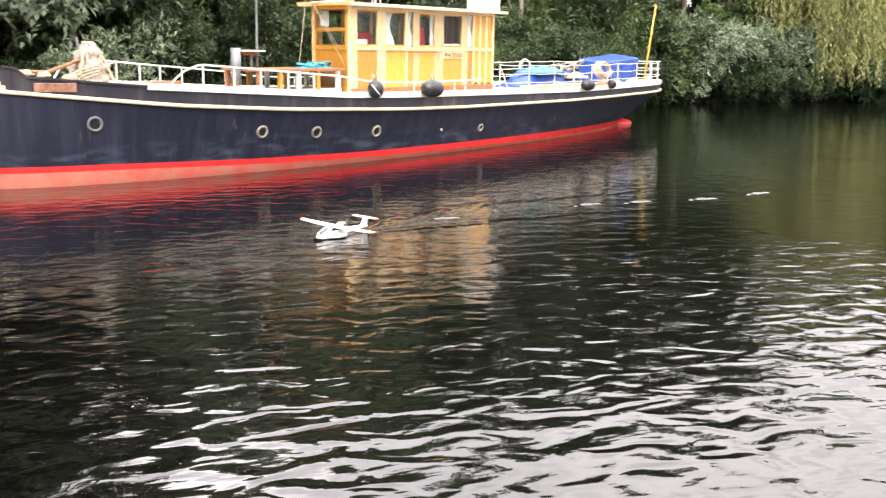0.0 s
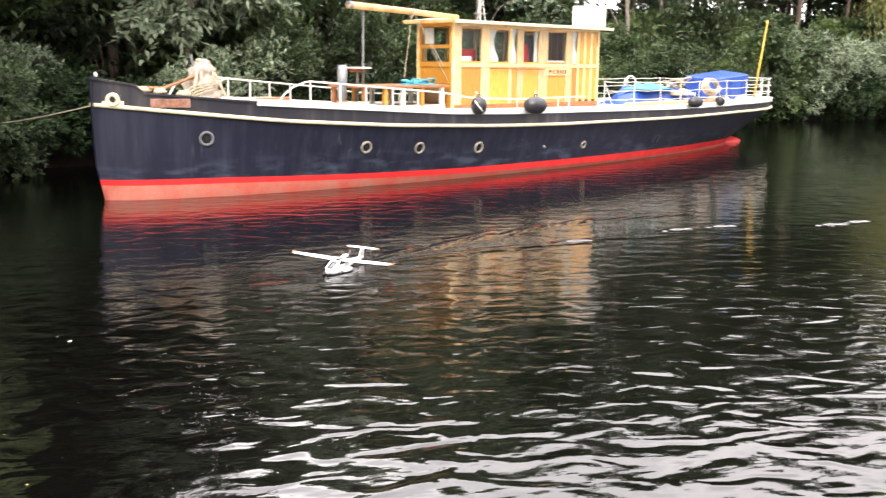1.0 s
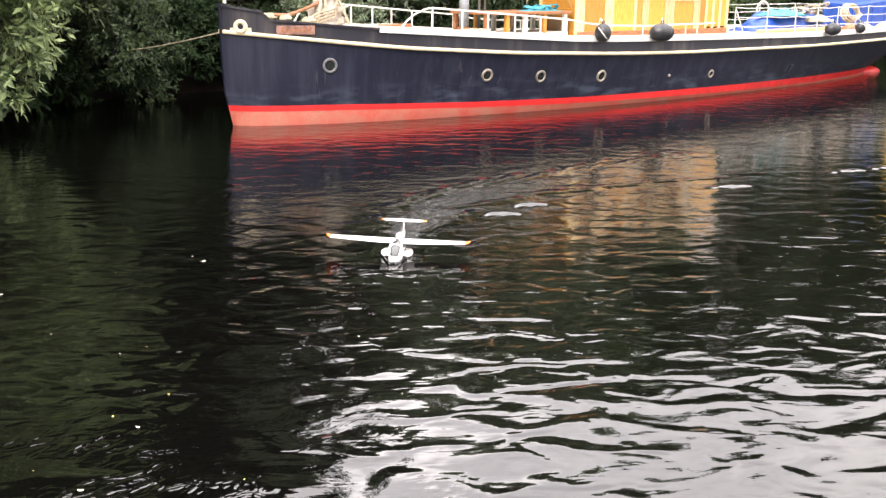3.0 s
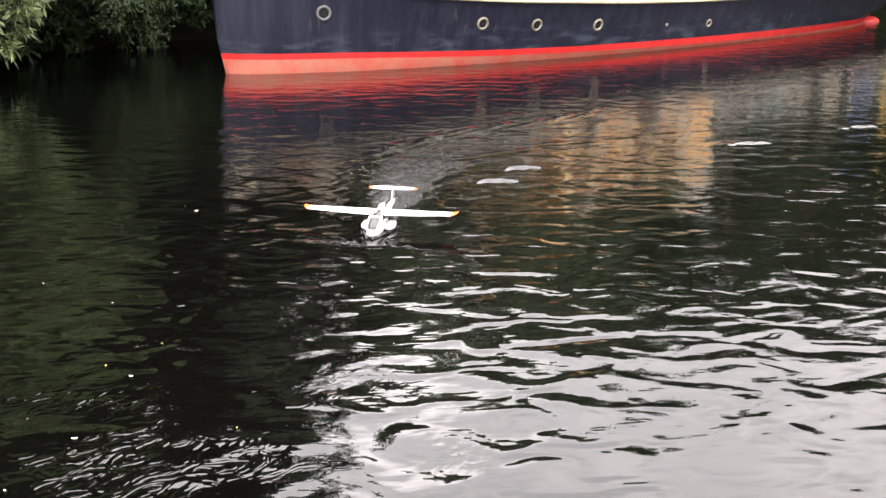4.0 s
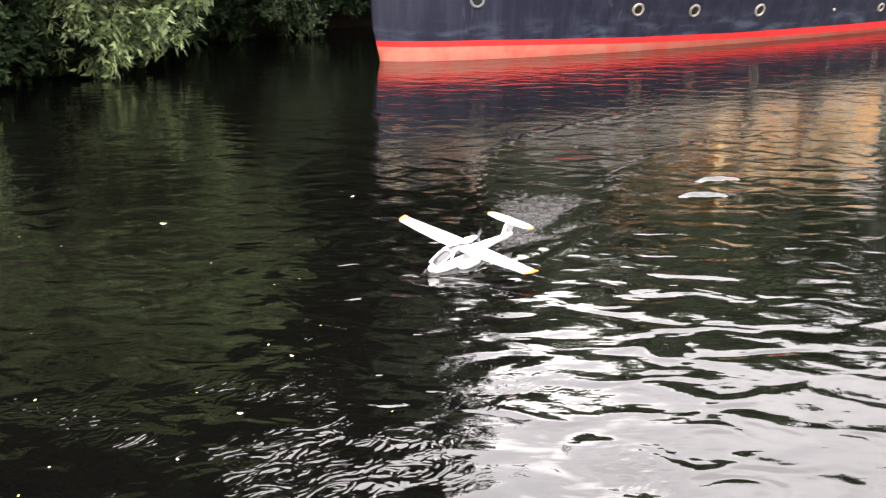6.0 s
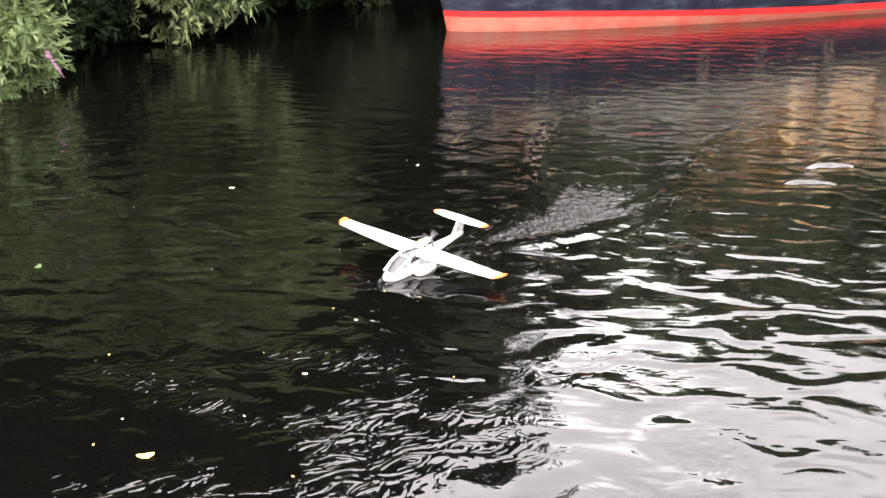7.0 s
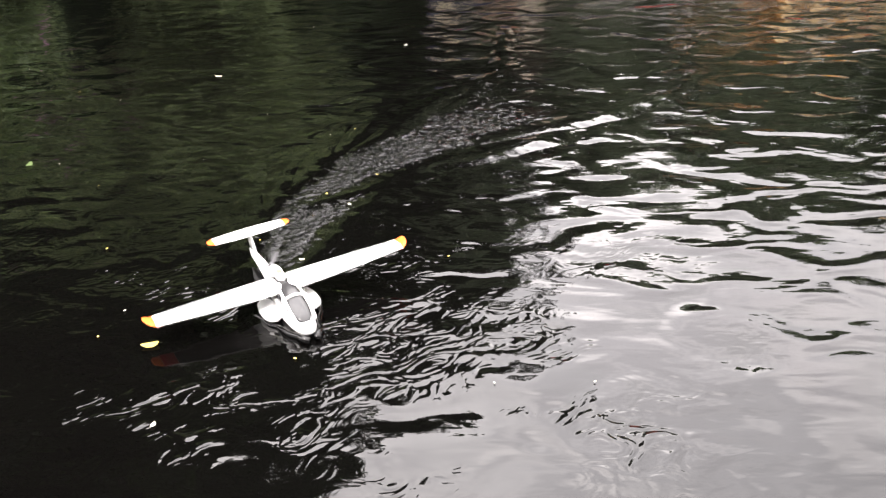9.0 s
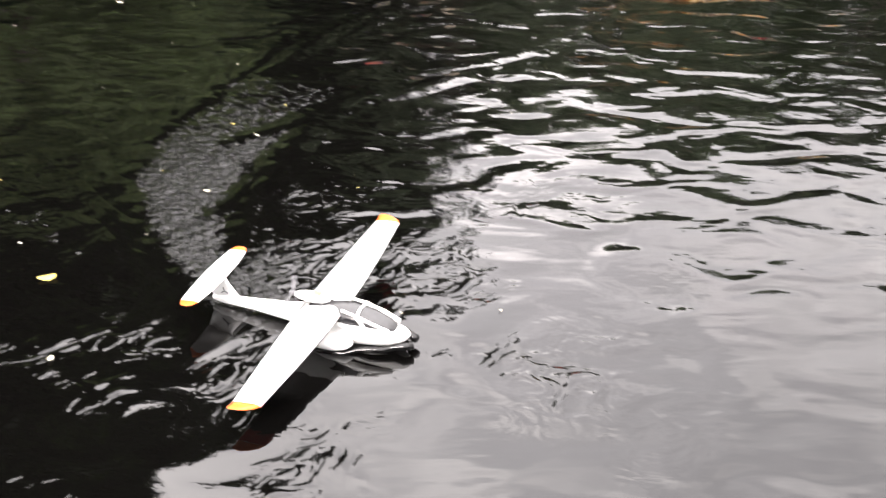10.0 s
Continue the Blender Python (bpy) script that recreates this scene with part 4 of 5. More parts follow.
    for x, y, s in ((18.0, -1.15, 0.16), (19.1, -1.05, 0.13), (20.2, -0.95, 0.16)):
        t = thing("canvas_bundle", at_boat(x, y, d(x), 30 * x), "bundle of weathered canvas and line on deck", "bundle", "bundles on the after deck")
        part("bundle", heap(s * 1.7, s, s * 1.3, x, 12, 8), M_CANVAS if x > 18.5 else M_WOODD, t, "", True)
    t = thing("stern_bollard", at_boat(21.6, -0.75, d(21.6)), "white painted mooring bollard on the stern", "bollard")
    part("post", tubed([(0, 0, 0), (0, 0, 0.22)], 0.06, 10), M_WHITE, t)
    part("crossbar", tubed([(-0.14, 0, 0.16), (0.14, 0, 0.16)], 0.03, 8), M_WHITE, t)
    # mooring line to the bank
    a = BOAT @ Vector((0.0, -0.1, 1.64))
    b = Vector((-12.5, 20.8, 1.25))
    pts = [a.lerp(b, k / 16) - Vector((0, 0, 0.35 * math.sin(math.pi * k / 16))) for k in range(17)]
    t = tagged(new("mooring_line"), "thin pale mooring line from the bow to the bank", "rope")
    part("line", tubed(pts, 0.011, 5), M_ROPE, t)

# ---------------------------------------------------------------- plants
def leaf_blade(vs, fs, p, d, up, length, width):
    """One folded leaf: four corners, two triangles on a midrib."""
    side = d.cross(up)
    if side.length < 1e-4:
        side = d.orthogonal()
    side.normalize()
    i = len(vs)
    mid = p + d * (length * 0.45)
    droop = up * (width * 0.25)
    vs += [p, mid + side * width * 0.5 + droop, p + d * length, mid - side * width * 0.5 + droop]
    fs += [(i, i + 1, i + 2), (i, i + 2, i + 3)]


def rand_dir(rng, flat=1.0):
    while True:
        v = Vector((rng.uniform(-1, 1), rng.uniform(-1, 1), rng.uniform(-1, 1)))
        if 0.1 < v.length < 1:
            v.normalize()
            v.z *= flat
            return v.normalized()


def leaf_clumps(rng, centres, per, spread, length, width, out_from=None):
    """Many leaves, gathered in sprays round the given centres."""
    vs, fs = [], []
    for c in centres:
        c = Vector(c)
        out = (c - out_from).normalized() if out_from is not None else Vector((0, 0, 1))
        for _ in range(per):
            twig = (rand_dir(rng) + out * 0.9 + Vector((0, 0, -0.15))).normalized()
            base = c + rand_dir(rng) * spread * rng.uniform(0.1, 1.0)
            for k in range(4):
                d = (twig + rand_dir(rng) * 0.8).normalized()
                up = (Vector((0, 0, 1)) + rand_dir(rng) * 0.6).normalized()
                leaf_blade(vs, fs, base + twig * (k * length * 0.35), d, up, length * rng.uniform(0.7, 1.3), width * rng.uniform(0.7, 1.3))
    me = bpy.data.meshes.new("leaves")
    me.from_pydata(vs, [], fs)
    return me


def tree_mesh(seed, height, radius, base, clumps, per, leaf, mat, low=0.15):
    """Trunk with limbs, and a crown of leaf sprays with gaps. Returns the two meshes."""
    rng = random.Random(seed)
    bm = bmesh.new()
    lean = Vector((rng.uniform(-0.08, 0.08), rng.uniform(-0.08, 0.08), 1))
    pts = [Vector((math.sin(k * 1.3 + seed) * 0.12, math.cos(k * 1.7) * 0.12, 0)) + lean * (height * 0.85 * k / 7) for k in range(8)]
    tube(bm, pts, base, 8, taper=base * 0.15)
    centres = []
    for i in range(14):
        k = rng.uniform(0.18, 0.95)
        p = lean * (height * 0.85 * k)
        a = rng.uniform(0, 2 * math.pi)
        reach = radius * (1.05 - 0.6 * k) * rng.uniform(0.6, 1.0)
        tip = p + Vector((math.cos(a) * reach, math.sin(a) * reach, height * rng.uniform(0.02, 0.16)))
        midp = (p + tip) / 2 + Vector((0, 0, height * 0.03))
        tube(bm, [p, midp, tip], base * 0.3 * (1.1 - k), 5, taper=base * 0.06)
    # crown: lobes of uneven size
    lobes = []
    for i in range(20):
        z = rng.uniform(low, 0.98)
        a = rng.uniform(0, 2 * math.pi)
        w = radius * (0.75 * math.sin(math.pi * min(max((z - low) / (1.08 - low), 0.08), 1)) ** 0.6)
        lobes.append((Vector((math.cos(a) * w, math.sin(a) * w, z * height)), radius * rng.uniform(0.22, 0.42)))
    for i in range(clumps):
        c, r = lobes[rng.randrange(len(lobes))]
        d = rand_dir(rng)
        d.z = abs(d.z) * 0.9 - 0.25
        centres.append(c + Vector((d.x * r, d.y * r, d.z * r * 0.9)) * rng.uniform(0.8, 1.05))
    trunk = bpy.data.meshes.new("trunk")
    bm.to_mesh(trunk)
    bm.free()
    trunk.materials.append(M_BARK)
    for p in trunk.polygons:
        p.use_smooth = True
    crown = leaf_clumps(rng, centres, per, 0.5, leaf, leaf * 0.45, Vector((0, 0, height * 0.5)))
    crown.materials.append(mat)
    return trunk, crown


def plant(name, meshes, m, label, category, group=""):
    t = thing(name, m, label, category, group)
    for part_name, me in meshes:
        o = new(part_name, me)
        o.parent = t
    return t


def bush_mesh(seed, w, d, h, clumps, per, leaf, mat, narrow=0.42, spread=0.22):
    """A shrub: stems from one foot, sprays of leaves over an uneven dome that overhangs."""
    rng = random.Random(seed)
    bm = bmesh.new()
    lobes = []
    for i in range(13):
        a = rng.uniform(0, 2 * math.pi)
        q = rng.uniform(0.2, 0.75)
        c = Vector((math.cos(a) * w * q, math.sin(a) * d * q, h * rng.uniform(0.15, 0.75)))
        lobes.append((c, rng.uniform(0.2, 0.38)))
        tube(bm, [(0, 0, 0), (c.x * 0.4, c.y * 0.4, c.z * 0.7), c], 0.05, 5, taper=0.012)
    stems = bpy.data.meshes.new("stems")
    bm.to_mesh(stems)
    bm.free()
    stems.materials.append(M_BARK)
    centres = []
    for i in range(clumps):
        c, r = lobes[rng.randrange(len(lobes))]
        v = rand_dir(rng)
        v.z = abs(v.z) * 0.95 - 0.3
        p = c + Vector((v.x * r * w, v.y * r * d, v.z * r * h)) * rng.uniform(0.7, 1.05)
        if p.z > 0.05:
            centres.append(p)
    crown = leaf_clumps(rng, centres, per, spread, leaf, leaf * narrow, Vector((0, 0, h * 0.4)))
    crown.materials.append(mat)
    return stems, crown


# the far shore as one line, from the near left round behind the vessel to the right
LINE = [Vector((x, y, 0)) for x, y in SHORE]


def shore_points(start, end, step, rng, jitter=0.3):
    """Points along the shore between two distances from its first corner, with the way inland."""
    out, run = [], 0.0
    nxt = start
    for a, b in zip(LINE, LINE[1:]):
        d = b - a
        while run + d.length > nxt and nxt < end:
            inland = Vector((-d.y, d.x, 0)).normalized()
            out.append((a + d * ((nxt - run) / d.length), inland))
            nxt += step * rng.uniform(1 - jitter, 1 + jitter)
        run += d.length
    return out


def willow_mesh(seed, strands):
    """A weeping willow: leaning trunk, arching limbs, hanging strands with narrow leaves."""
    rng = random.Random(seed)
    bm = bmesh.new()
    tube(bm, [(0, 0, 0), (0.2, -0.2, 2.5), (0.1, -0.5, 5), (-0.3, -0.4, 8), (-0.2, 0, 10)], 0.38, 10, taper=0.12)
    vs, fs = [], []
    for i in range(26):
        a = rng.uniform(0, 2 * math.pi)
        r = rng.uniform(2.2, 5.2)
        z0, z1 = rng.uniform(3.5, 8.5), rng.uniform(5.5, 10.0)
        p0, p1 = Vector((0, -0.3, z0)), Vector((math.cos(a) * r, math.sin(a) * r, z1 - 0.25 * r))
        mid = (p0 + p1) / 2 + Vector((0, 0, 1.0))
        tube(bm, [p0, mid, p1], 0.09, 6, taper=0.02)
        for k in range(strands):
            t = rng.uniform(0.35, 1.05)
            base = p0.lerp(p1, t) + Vector((rng.uniform(-0.7, 0.7), rng.uniform(-0.7, 0.7), 0.9 * math.sin(math.pi * min(t, 1))))
            drop = min(rng.uniform(2.0, 7.5), base.z - (0.15 if rng.random() < 0.15 else rng.uniform(0.2, 1.1)))
            sway = Vector((rng.uniform(-0.1, 0.1), rng.uniform(-0.1, 0.1), 0))
            n = int(drop / 0.13)
            for q in range(n):
                p = base + sway * (q * 0.13) - Vector((0, 0, q * 0.13))
                d = (Vector((rng.uniform(-1, 1), rng.uniform(-1, 1), -1.3))).normalized()
                leaf_blade(vs, fs, p, d, rand_dir(rng), rng.uniform(0.20, 0.34), 0.062)
    trunk = bpy.data.meshes.new("trunk")
    bm.to_mesh(trunk)
    bm.free()
    trunk.materials.append(M_BARK)
    crown = bpy.data.meshes.new("leaves")
    crown.from_pydata(vs, [], fs)
    crown.materials.append(M_WILLOW)
    return trunk, crown


def grass_mesh(seed, n, mat, h=0.45):
    rng = random.Random(seed)
    vs, fs = [], []
    for _ in range(n):
        p = Vector((rng.uniform(-0.7, 0.7), rng.uniform(-0.3, 0.3), 0))
        d = Vector((rng.uniform(-0.6, 0.6), rng.uniform(-0.9, 0.2), 1)).normalized()
        leaf_blade(vs, fs, p, d, rand_dir(rng), h * rng.uniform(0.5, 1.2), 0.03)
    me = bpy.data.meshes.new("grass")
    me.from_pydata(vs, [], fs)
    me.materials.append(mat)
    return me


# height of the wood along the shore, as a share
TREE_HEIGHT = [(-14, 1.12), (-12.5, 1.1), (-10, 0.98), (-6.7, 0.98), (-6.2, 0.63), (-2, 0.65), (2, 0.82), (6, 0.86), (10, 0.92), (14, 0.97), (20, 1.02), (29, 0.90), (40, 0.85)]


def bank_plants():
    rng = random.Random(5)
    near = [tree_mesh(11 + i, h, r, 0.17, 620, 6, 0.22, m, low) for i, (h, r, m, low) in enumerate([(15, 3.4, M_LEAF, 0.12), (16, 3.8, M_LEAF, 0.30), (14.5, 3.4, M_LEAFG, 0.10), (16.5, 3.2, M_LEAF, 0.34)])]
    back = [tree_mesh(21 + i, h, 4.2, 0.25, 420, 4, 0.42, M_LEAF, 0.05) for i, h in enumerate((16.5, 15.5))]
    dense = [tree_mesh(41 + i, h, 3.5, 0.17, 620, 6, 0.22, M_LEAF_SHADED, 0.26) for i, h in enumerate((15, 15.8))]
    label = "tall broadleaf tree in full summer leaf on the bank"
    for off, step, kinds in ((3.6, 3.4, near), (7.5, 3.4, back), (11.0, 3.4, back), (16.0, 4.5, back)):
        for p, inland in shore_points(34, 150, step, rng):
            q = p + inland * (off + rng.uniform(-0.8, 0.8))
            k = kinds[rng.randrange(len(kinds))]
            # left of the bow the front row takes the leaves coloured as in shade
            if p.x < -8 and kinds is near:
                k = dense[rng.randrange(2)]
            t = plant("tree", (("trunk", k[0]), ("crown", k[1])), pose(q.x, q.y, 0.9, 0, 0, rng.uniform(0, 360)), label, "tree", "trees on the far bank")
            s = rng.uniform(0.95, 1.05)
            t.scale = (s, s, s * interp(p.x, TREE_HEIGHT))
    # the wood closes up at the left; front trees carry their shade in the leaf colour
    for p, inland in shore_points(46, 69, 1.7, rng):
        for off in (3.0, 6.0):
            q = p + inland * (off + rng.uniform(-0.8, 0.8))
            k = dense[rng.randrange(2)] if off < 4 else back[rng.randrange(2)]
            t = plant("tree", (("trunk", k[0]), ("crown", k[1])), pose(q.x, q.y, 0.9, 0, 0, rng.uniform(0, 360)), label, "tree", "trees on the far bank")
            t.scale = (0.95, 0.95, 0.95 * interp(q.x, [(-14.5, 1.16), (-13, 1.12), (-12, 0.98), (-5, 0.98)]))
    # trees that lean out over the bow and the corner of the bank: one grey-green, two with the same crown in leaves
    # darkened for shade
    lean = tree_mesh(95, 9.0, 3.0, 0.14, 560, 6, 0.24, M_LEAFG, 0.24)
    shade = tree_mesh(95, 9.0, 3.0, 0.14, 560, 6, 0.24, M_LEAF_SHADED, 0.24)
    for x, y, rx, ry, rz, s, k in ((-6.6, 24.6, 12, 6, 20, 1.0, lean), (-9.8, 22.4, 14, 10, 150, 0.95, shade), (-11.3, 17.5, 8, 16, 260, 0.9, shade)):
        t = plant("tree", (("trunk", k[0]), ("crown", k[1])), pose(x, y, 0.7, rx, ry, rz), ("grey-green" if k is lean else "shade-darkened green") + " leaved tree leaning out over the river", "tree", "leaning trees by the water")
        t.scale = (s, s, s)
    # slender pale trunks at the edge of the wood
    for i, (x, y) in enumerate(((-3.4, 30.8), (-2.2, 31.5), (7.2, 39.4), (9.5, 41.6), (12.6, 44.2), (1.5, 33.5), (33.5, 51.0))):
        k = tree_mesh(61 + i % 3, 15, 2.2, 0.11, 160, 5, 0.22, M_LEAF, 0.5)
        k[0].materials[0] = M_BARKP
        t = plant("tree", (("trunk", k[0]), ("crown", k[1])), pose(x, y, 0.8, rng.uniform(-6, 6), rng.uniform(-6, 6), rng.uniform(0, 360)), "slender pale-trunked tree at the edge of the wood", "tree", "slender trees on the far bank")
        t.scale = (1, 1, interp(x, TREE_HEIGHT))
    # understorey behind the bank
    under = [bush_mesh(51 + i, 2.6, 2.2, 4.2, 230, 4, 0.30, m) for i, m in enumerate((M_LEAF, M_LEAFL))]
    for off, step in ((2.6, 2.4), (6.0, 3.0), (9.5, 3.0)):
        for p, inland in shore_points(40, 140, step, rng):
            q = p + inland * (off + rng.uniform(-0.5, 0.5))
            k = under[0 if q.x < -7 else rng.randrange(2)]
            plant("bush", (("stem", k[0]), ("foliage", k[1])), pose(q.x, q.y, 0.8, 0, 0, rng.uniform(0, 360)), "dense shade-darkened green bush under the trees", "bush", "bushes under the trees")
    # shrubs that hang over the water
    shrubs = [bush_mesh(31 + i, 1.7, 1.4, h, 330, 6, 0.13, m, nw) for i, (h, m, nw) in enumerate([(3.0, M_LEAF, 0.42), (2.6, M_LEAFG, 0.36), (3.6, M_LEAF, 0.45), (2.4, M_LEAFL, 0.4)])]
    for p, inland in shore_points(44, 132, 1.5, rng):
        q = p + inland * rng.uniform(-0.45, 0.7)
        far_right = q.x > 15
        if 22.5 < q.x < 33 or (-9.0 < q.x < -6.3) or (q.x < -9.5 and 8 < q.y < 19):
            continue
        k = shrubs[(1 if far_right and rng.random() < 0.85 else rng.randrange(4))]
        t = plant("shrub", (("stem", k[0]), ("foliage", k[1])), pose(q.x, q.y, 0.75 if far_right else 0.40, rng.uniform(0, 28), 0, math.degrees(math.atan2(-inland.x, inland.y)) + rng.uniform(-30, 30)), "leafy riverside shrub hanging over the water's edge", "shrub", "shrubs along the bank")
        s = rng.uniform(0.8, 1.15) * (1.55 if q.x > 12.5 else 1.0)
        t.scale = (s, s, s * rng.uniform(0.85, 1.15))
    for p, inland in shore_points(51, 66, 0.75, rng) + shore_points(94, 122, 1.1, rng):
        if -9.3 < p.x < -6.0 or (p.x < -9.5 and 8 < p.y < 19):
            continue
        q = p + inland * rng.uniform(-0.1, 0.4)
        face = math.degrees(math.atan2(-inland.x, inland.y))
        k = shrubs[(1, 0, 2, 0)[rng.randrange(4)]]
        t = plant("shrub", (("stem", k[0]), ("foliage", k[1])), pose(q.x, q.y, rng.uniform(0.45, 0.8), rng.uniform(38, 66), 0, face + rng.uniform(-25, 25)), "leafy riverside shrub hanging over the water's edge", "shrub", "shrubs along the bank")
        s = rng.uniform(0.6, 0.95)
        t.scale = (s, s, s)
    # ivy and bramble over the bank's face, the shade there put into the leaf colour
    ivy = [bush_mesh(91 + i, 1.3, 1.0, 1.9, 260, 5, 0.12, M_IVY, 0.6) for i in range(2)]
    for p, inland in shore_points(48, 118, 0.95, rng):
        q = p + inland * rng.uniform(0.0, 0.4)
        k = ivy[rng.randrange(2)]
        plant("bramble", (("stem", k[0]), ("foliage", k[1])), pose(q.x, q.y, rng.uniform(0.35, 0.8), rng.uniform(35, 75), 0, math.degrees(math.atan2(-inland.x, inland.y)) + rng.uniform(-20, 20)), "bramble and ivy trailing down the bank, leaves darkened for its shade", "bramble", "brambles on the bank")
    # willow-like shrubs that lean far out over a dark hollow in the bank
    sprays = [bush_mesh(131 + i, 1.55, 1.5, h, 330, 8, 0.14, M_SPRAY, 0.38, 0.13) for i, h in enumerate((4.2, 4.8))]
    for x, y, z, lean_out, turn, sc, k in ((-11.2, 13.8, 1.0, 64, 4, 1.2, 0), (-11.3, 15.2, 1.4, 58, -2, 1.15, 1), (-11.0, 16.9, 2.0, 44, -12, 1.0, 0), (-11.5, 12.6, 1.1, 60, 10, 0.9, 1), (-11.8, 11.2, 1.3, 50, 6, 0.9, 0), (-11.7, 14.8, 1.9, 40, 0, 1.15, 1), (-11.2, 16.4, 2.0, 38, -10, 1.15, 0), (-10.9, 18.2, 1.7, 34, -20, 1.05, 1), (-11.9, 12.8, 2.4, 38, 6, 1.1, 0)):
        t = plant("shrub", (("stem", sprays[k][0]), ("foliage", sprays[k][1])), pose(x, y, z, 0, lean_out, turn), "grey-green willow-like shrub leaning out over the river", "shrub", "leaning shrubs at the corner")
        t.scale = (sc, sc, sc)
    # buddleia with pink spikes
    st, lv = bush_mesh(77, 1.1, 1.1, 2.3, 260, 6, 0.14, M_LEAFL, 0.3)
    t = plant("buddleia", (("stem", st), ("foliage", lv)), pose(-10.7, 10.2, 0.45, 0, 62, -24), "flowering buddleia bush with pink spikes at the water's edge", "shrub")
    t.scale = (1.2, 1.2, 1.2)
    r2 = random.Random(8)
    for i in range(16):
        a = r2.uniform(0, 2 * math.pi)
        base = Vector((math.cos(a) * 0.9, math.sin(a) * 0.9, r2.uniform(1.2, 2.4)))
        d = Vector((math.cos(a), math.sin(a), r2.uniform(-0.5, 0.4))).normalized()
        vs, fs = [], []
        for q in range(90):
            u = q / 90
            leaf_blade(vs, fs, base + d * (u * 0.3), (rand_dir(r2) + d * 0.4).normalized(), rand_dir(r2), 0.035 * (1.2 - u), 0.02)
        me = bpy.data.meshes.new("flower_spike")
        me.from_pydata(vs, [], fs)
        me.materials.append(M_PINK)
        o = new("flower_spike", me)
        o.parent = t
    # willow over the far right
    w = willow_mesh(4, 84)
    for x, y, rz, s in ((24.6, 47.8, 0, 1.0), (30.0, 49.3, 130, 1.05)):
        t = plant("willow", (("trunk", w[0]), ("foliage", w[1])), pose(x, y, 0.6, 0, 0, rz), "weeping willow with yellow-green strands hanging to the water", "tree", "willows at the bend")
        t.scale = (s, s, s)
    # big fern-like leaves and grass tufts on the bank edge
    g = [grass_mesh(i, 130, M_REED) for i in range(2)]
    for p, inland in shore_points(46, 128, 1.1, rng):
        q = p + inland * rng.uniform(0.0, 0.3)
        o = tagged(new("grass", g[rng.randrange(2)]), "tuft of dry and green grass on the bank edge", "grass", "grass on the bank", "stuff")
        o.matrix_basis = pose(q.x, q.y, 0.35, 0, 0, rng.uniform(0, 360))
    for x, y, s in ((-8.9, 21.2, 1.0), (-8.2, 21.6, 0.8), (-9.6, 20.4, 0.9)):
        t = thing("fern", pose(x, y, 0.7), "large light green fern leaf on the dark bank", "fern", "ferns on the bank")
        for i in range(7):
            a = -math.pi / 2 + (i - 3) * 0.45
            vs, fs = [], []
            for q in range(12):
                u = q / 12
                p = Vector((math.cos(a) * u * 0.7 * s, math.sin(a) * u * 0.7 * s, 0.35 * math.sin(u * 2.6) * s))
                for sd in (-1, 1):
                    leaf_blade(vs, fs, p, Vector((math.cos(a + sd * 1.1), math.sin(a + sd * 1.1), -0.2)).normalized(), Vector((0, 0, 1)), 0.26 * s * (1.05 - u), 0.075 * s)
            me = bpy.data.meshes.new("frond")
            me.from_pydata(vs, [], fs)
            me.materials.append(M_LEAFL)
            o = new("frond", me)
            o.parent = t

# ---------------------------------------------------------------- the model seaplane; it moves towards its own +y
def section(y, w, z0, z1, n=18, sq=2.4):
    """One rounded cross-section of the fuselage, across x, at y."""
    out = []
    for k in range(n):
        a = 2 * math.pi * k / n
        c, s = math.cos(a), math.sin(a)
        out.append((math.copysign(abs(c) ** (2 / sq), c) * w, y, (z0 + z1) / 2 + math.copysign(abs(s) ** (2 / sq), s) * (z1 - z0) / 2))
    return out


def aerofoil(x, y_le, chord, z, thick, n=8):
    up, low = [], []
    for k in range(n + 1):
        t = k / n
        h = thick * (1.6 * math.sqrt(t) * (1 - t) ** 1.1)
        up.append((x, y_le - t * chord, z + h))
        low.append((x, y_le - t * chord, z - h * 0.45))
    return up + low[::-1][1:-1]


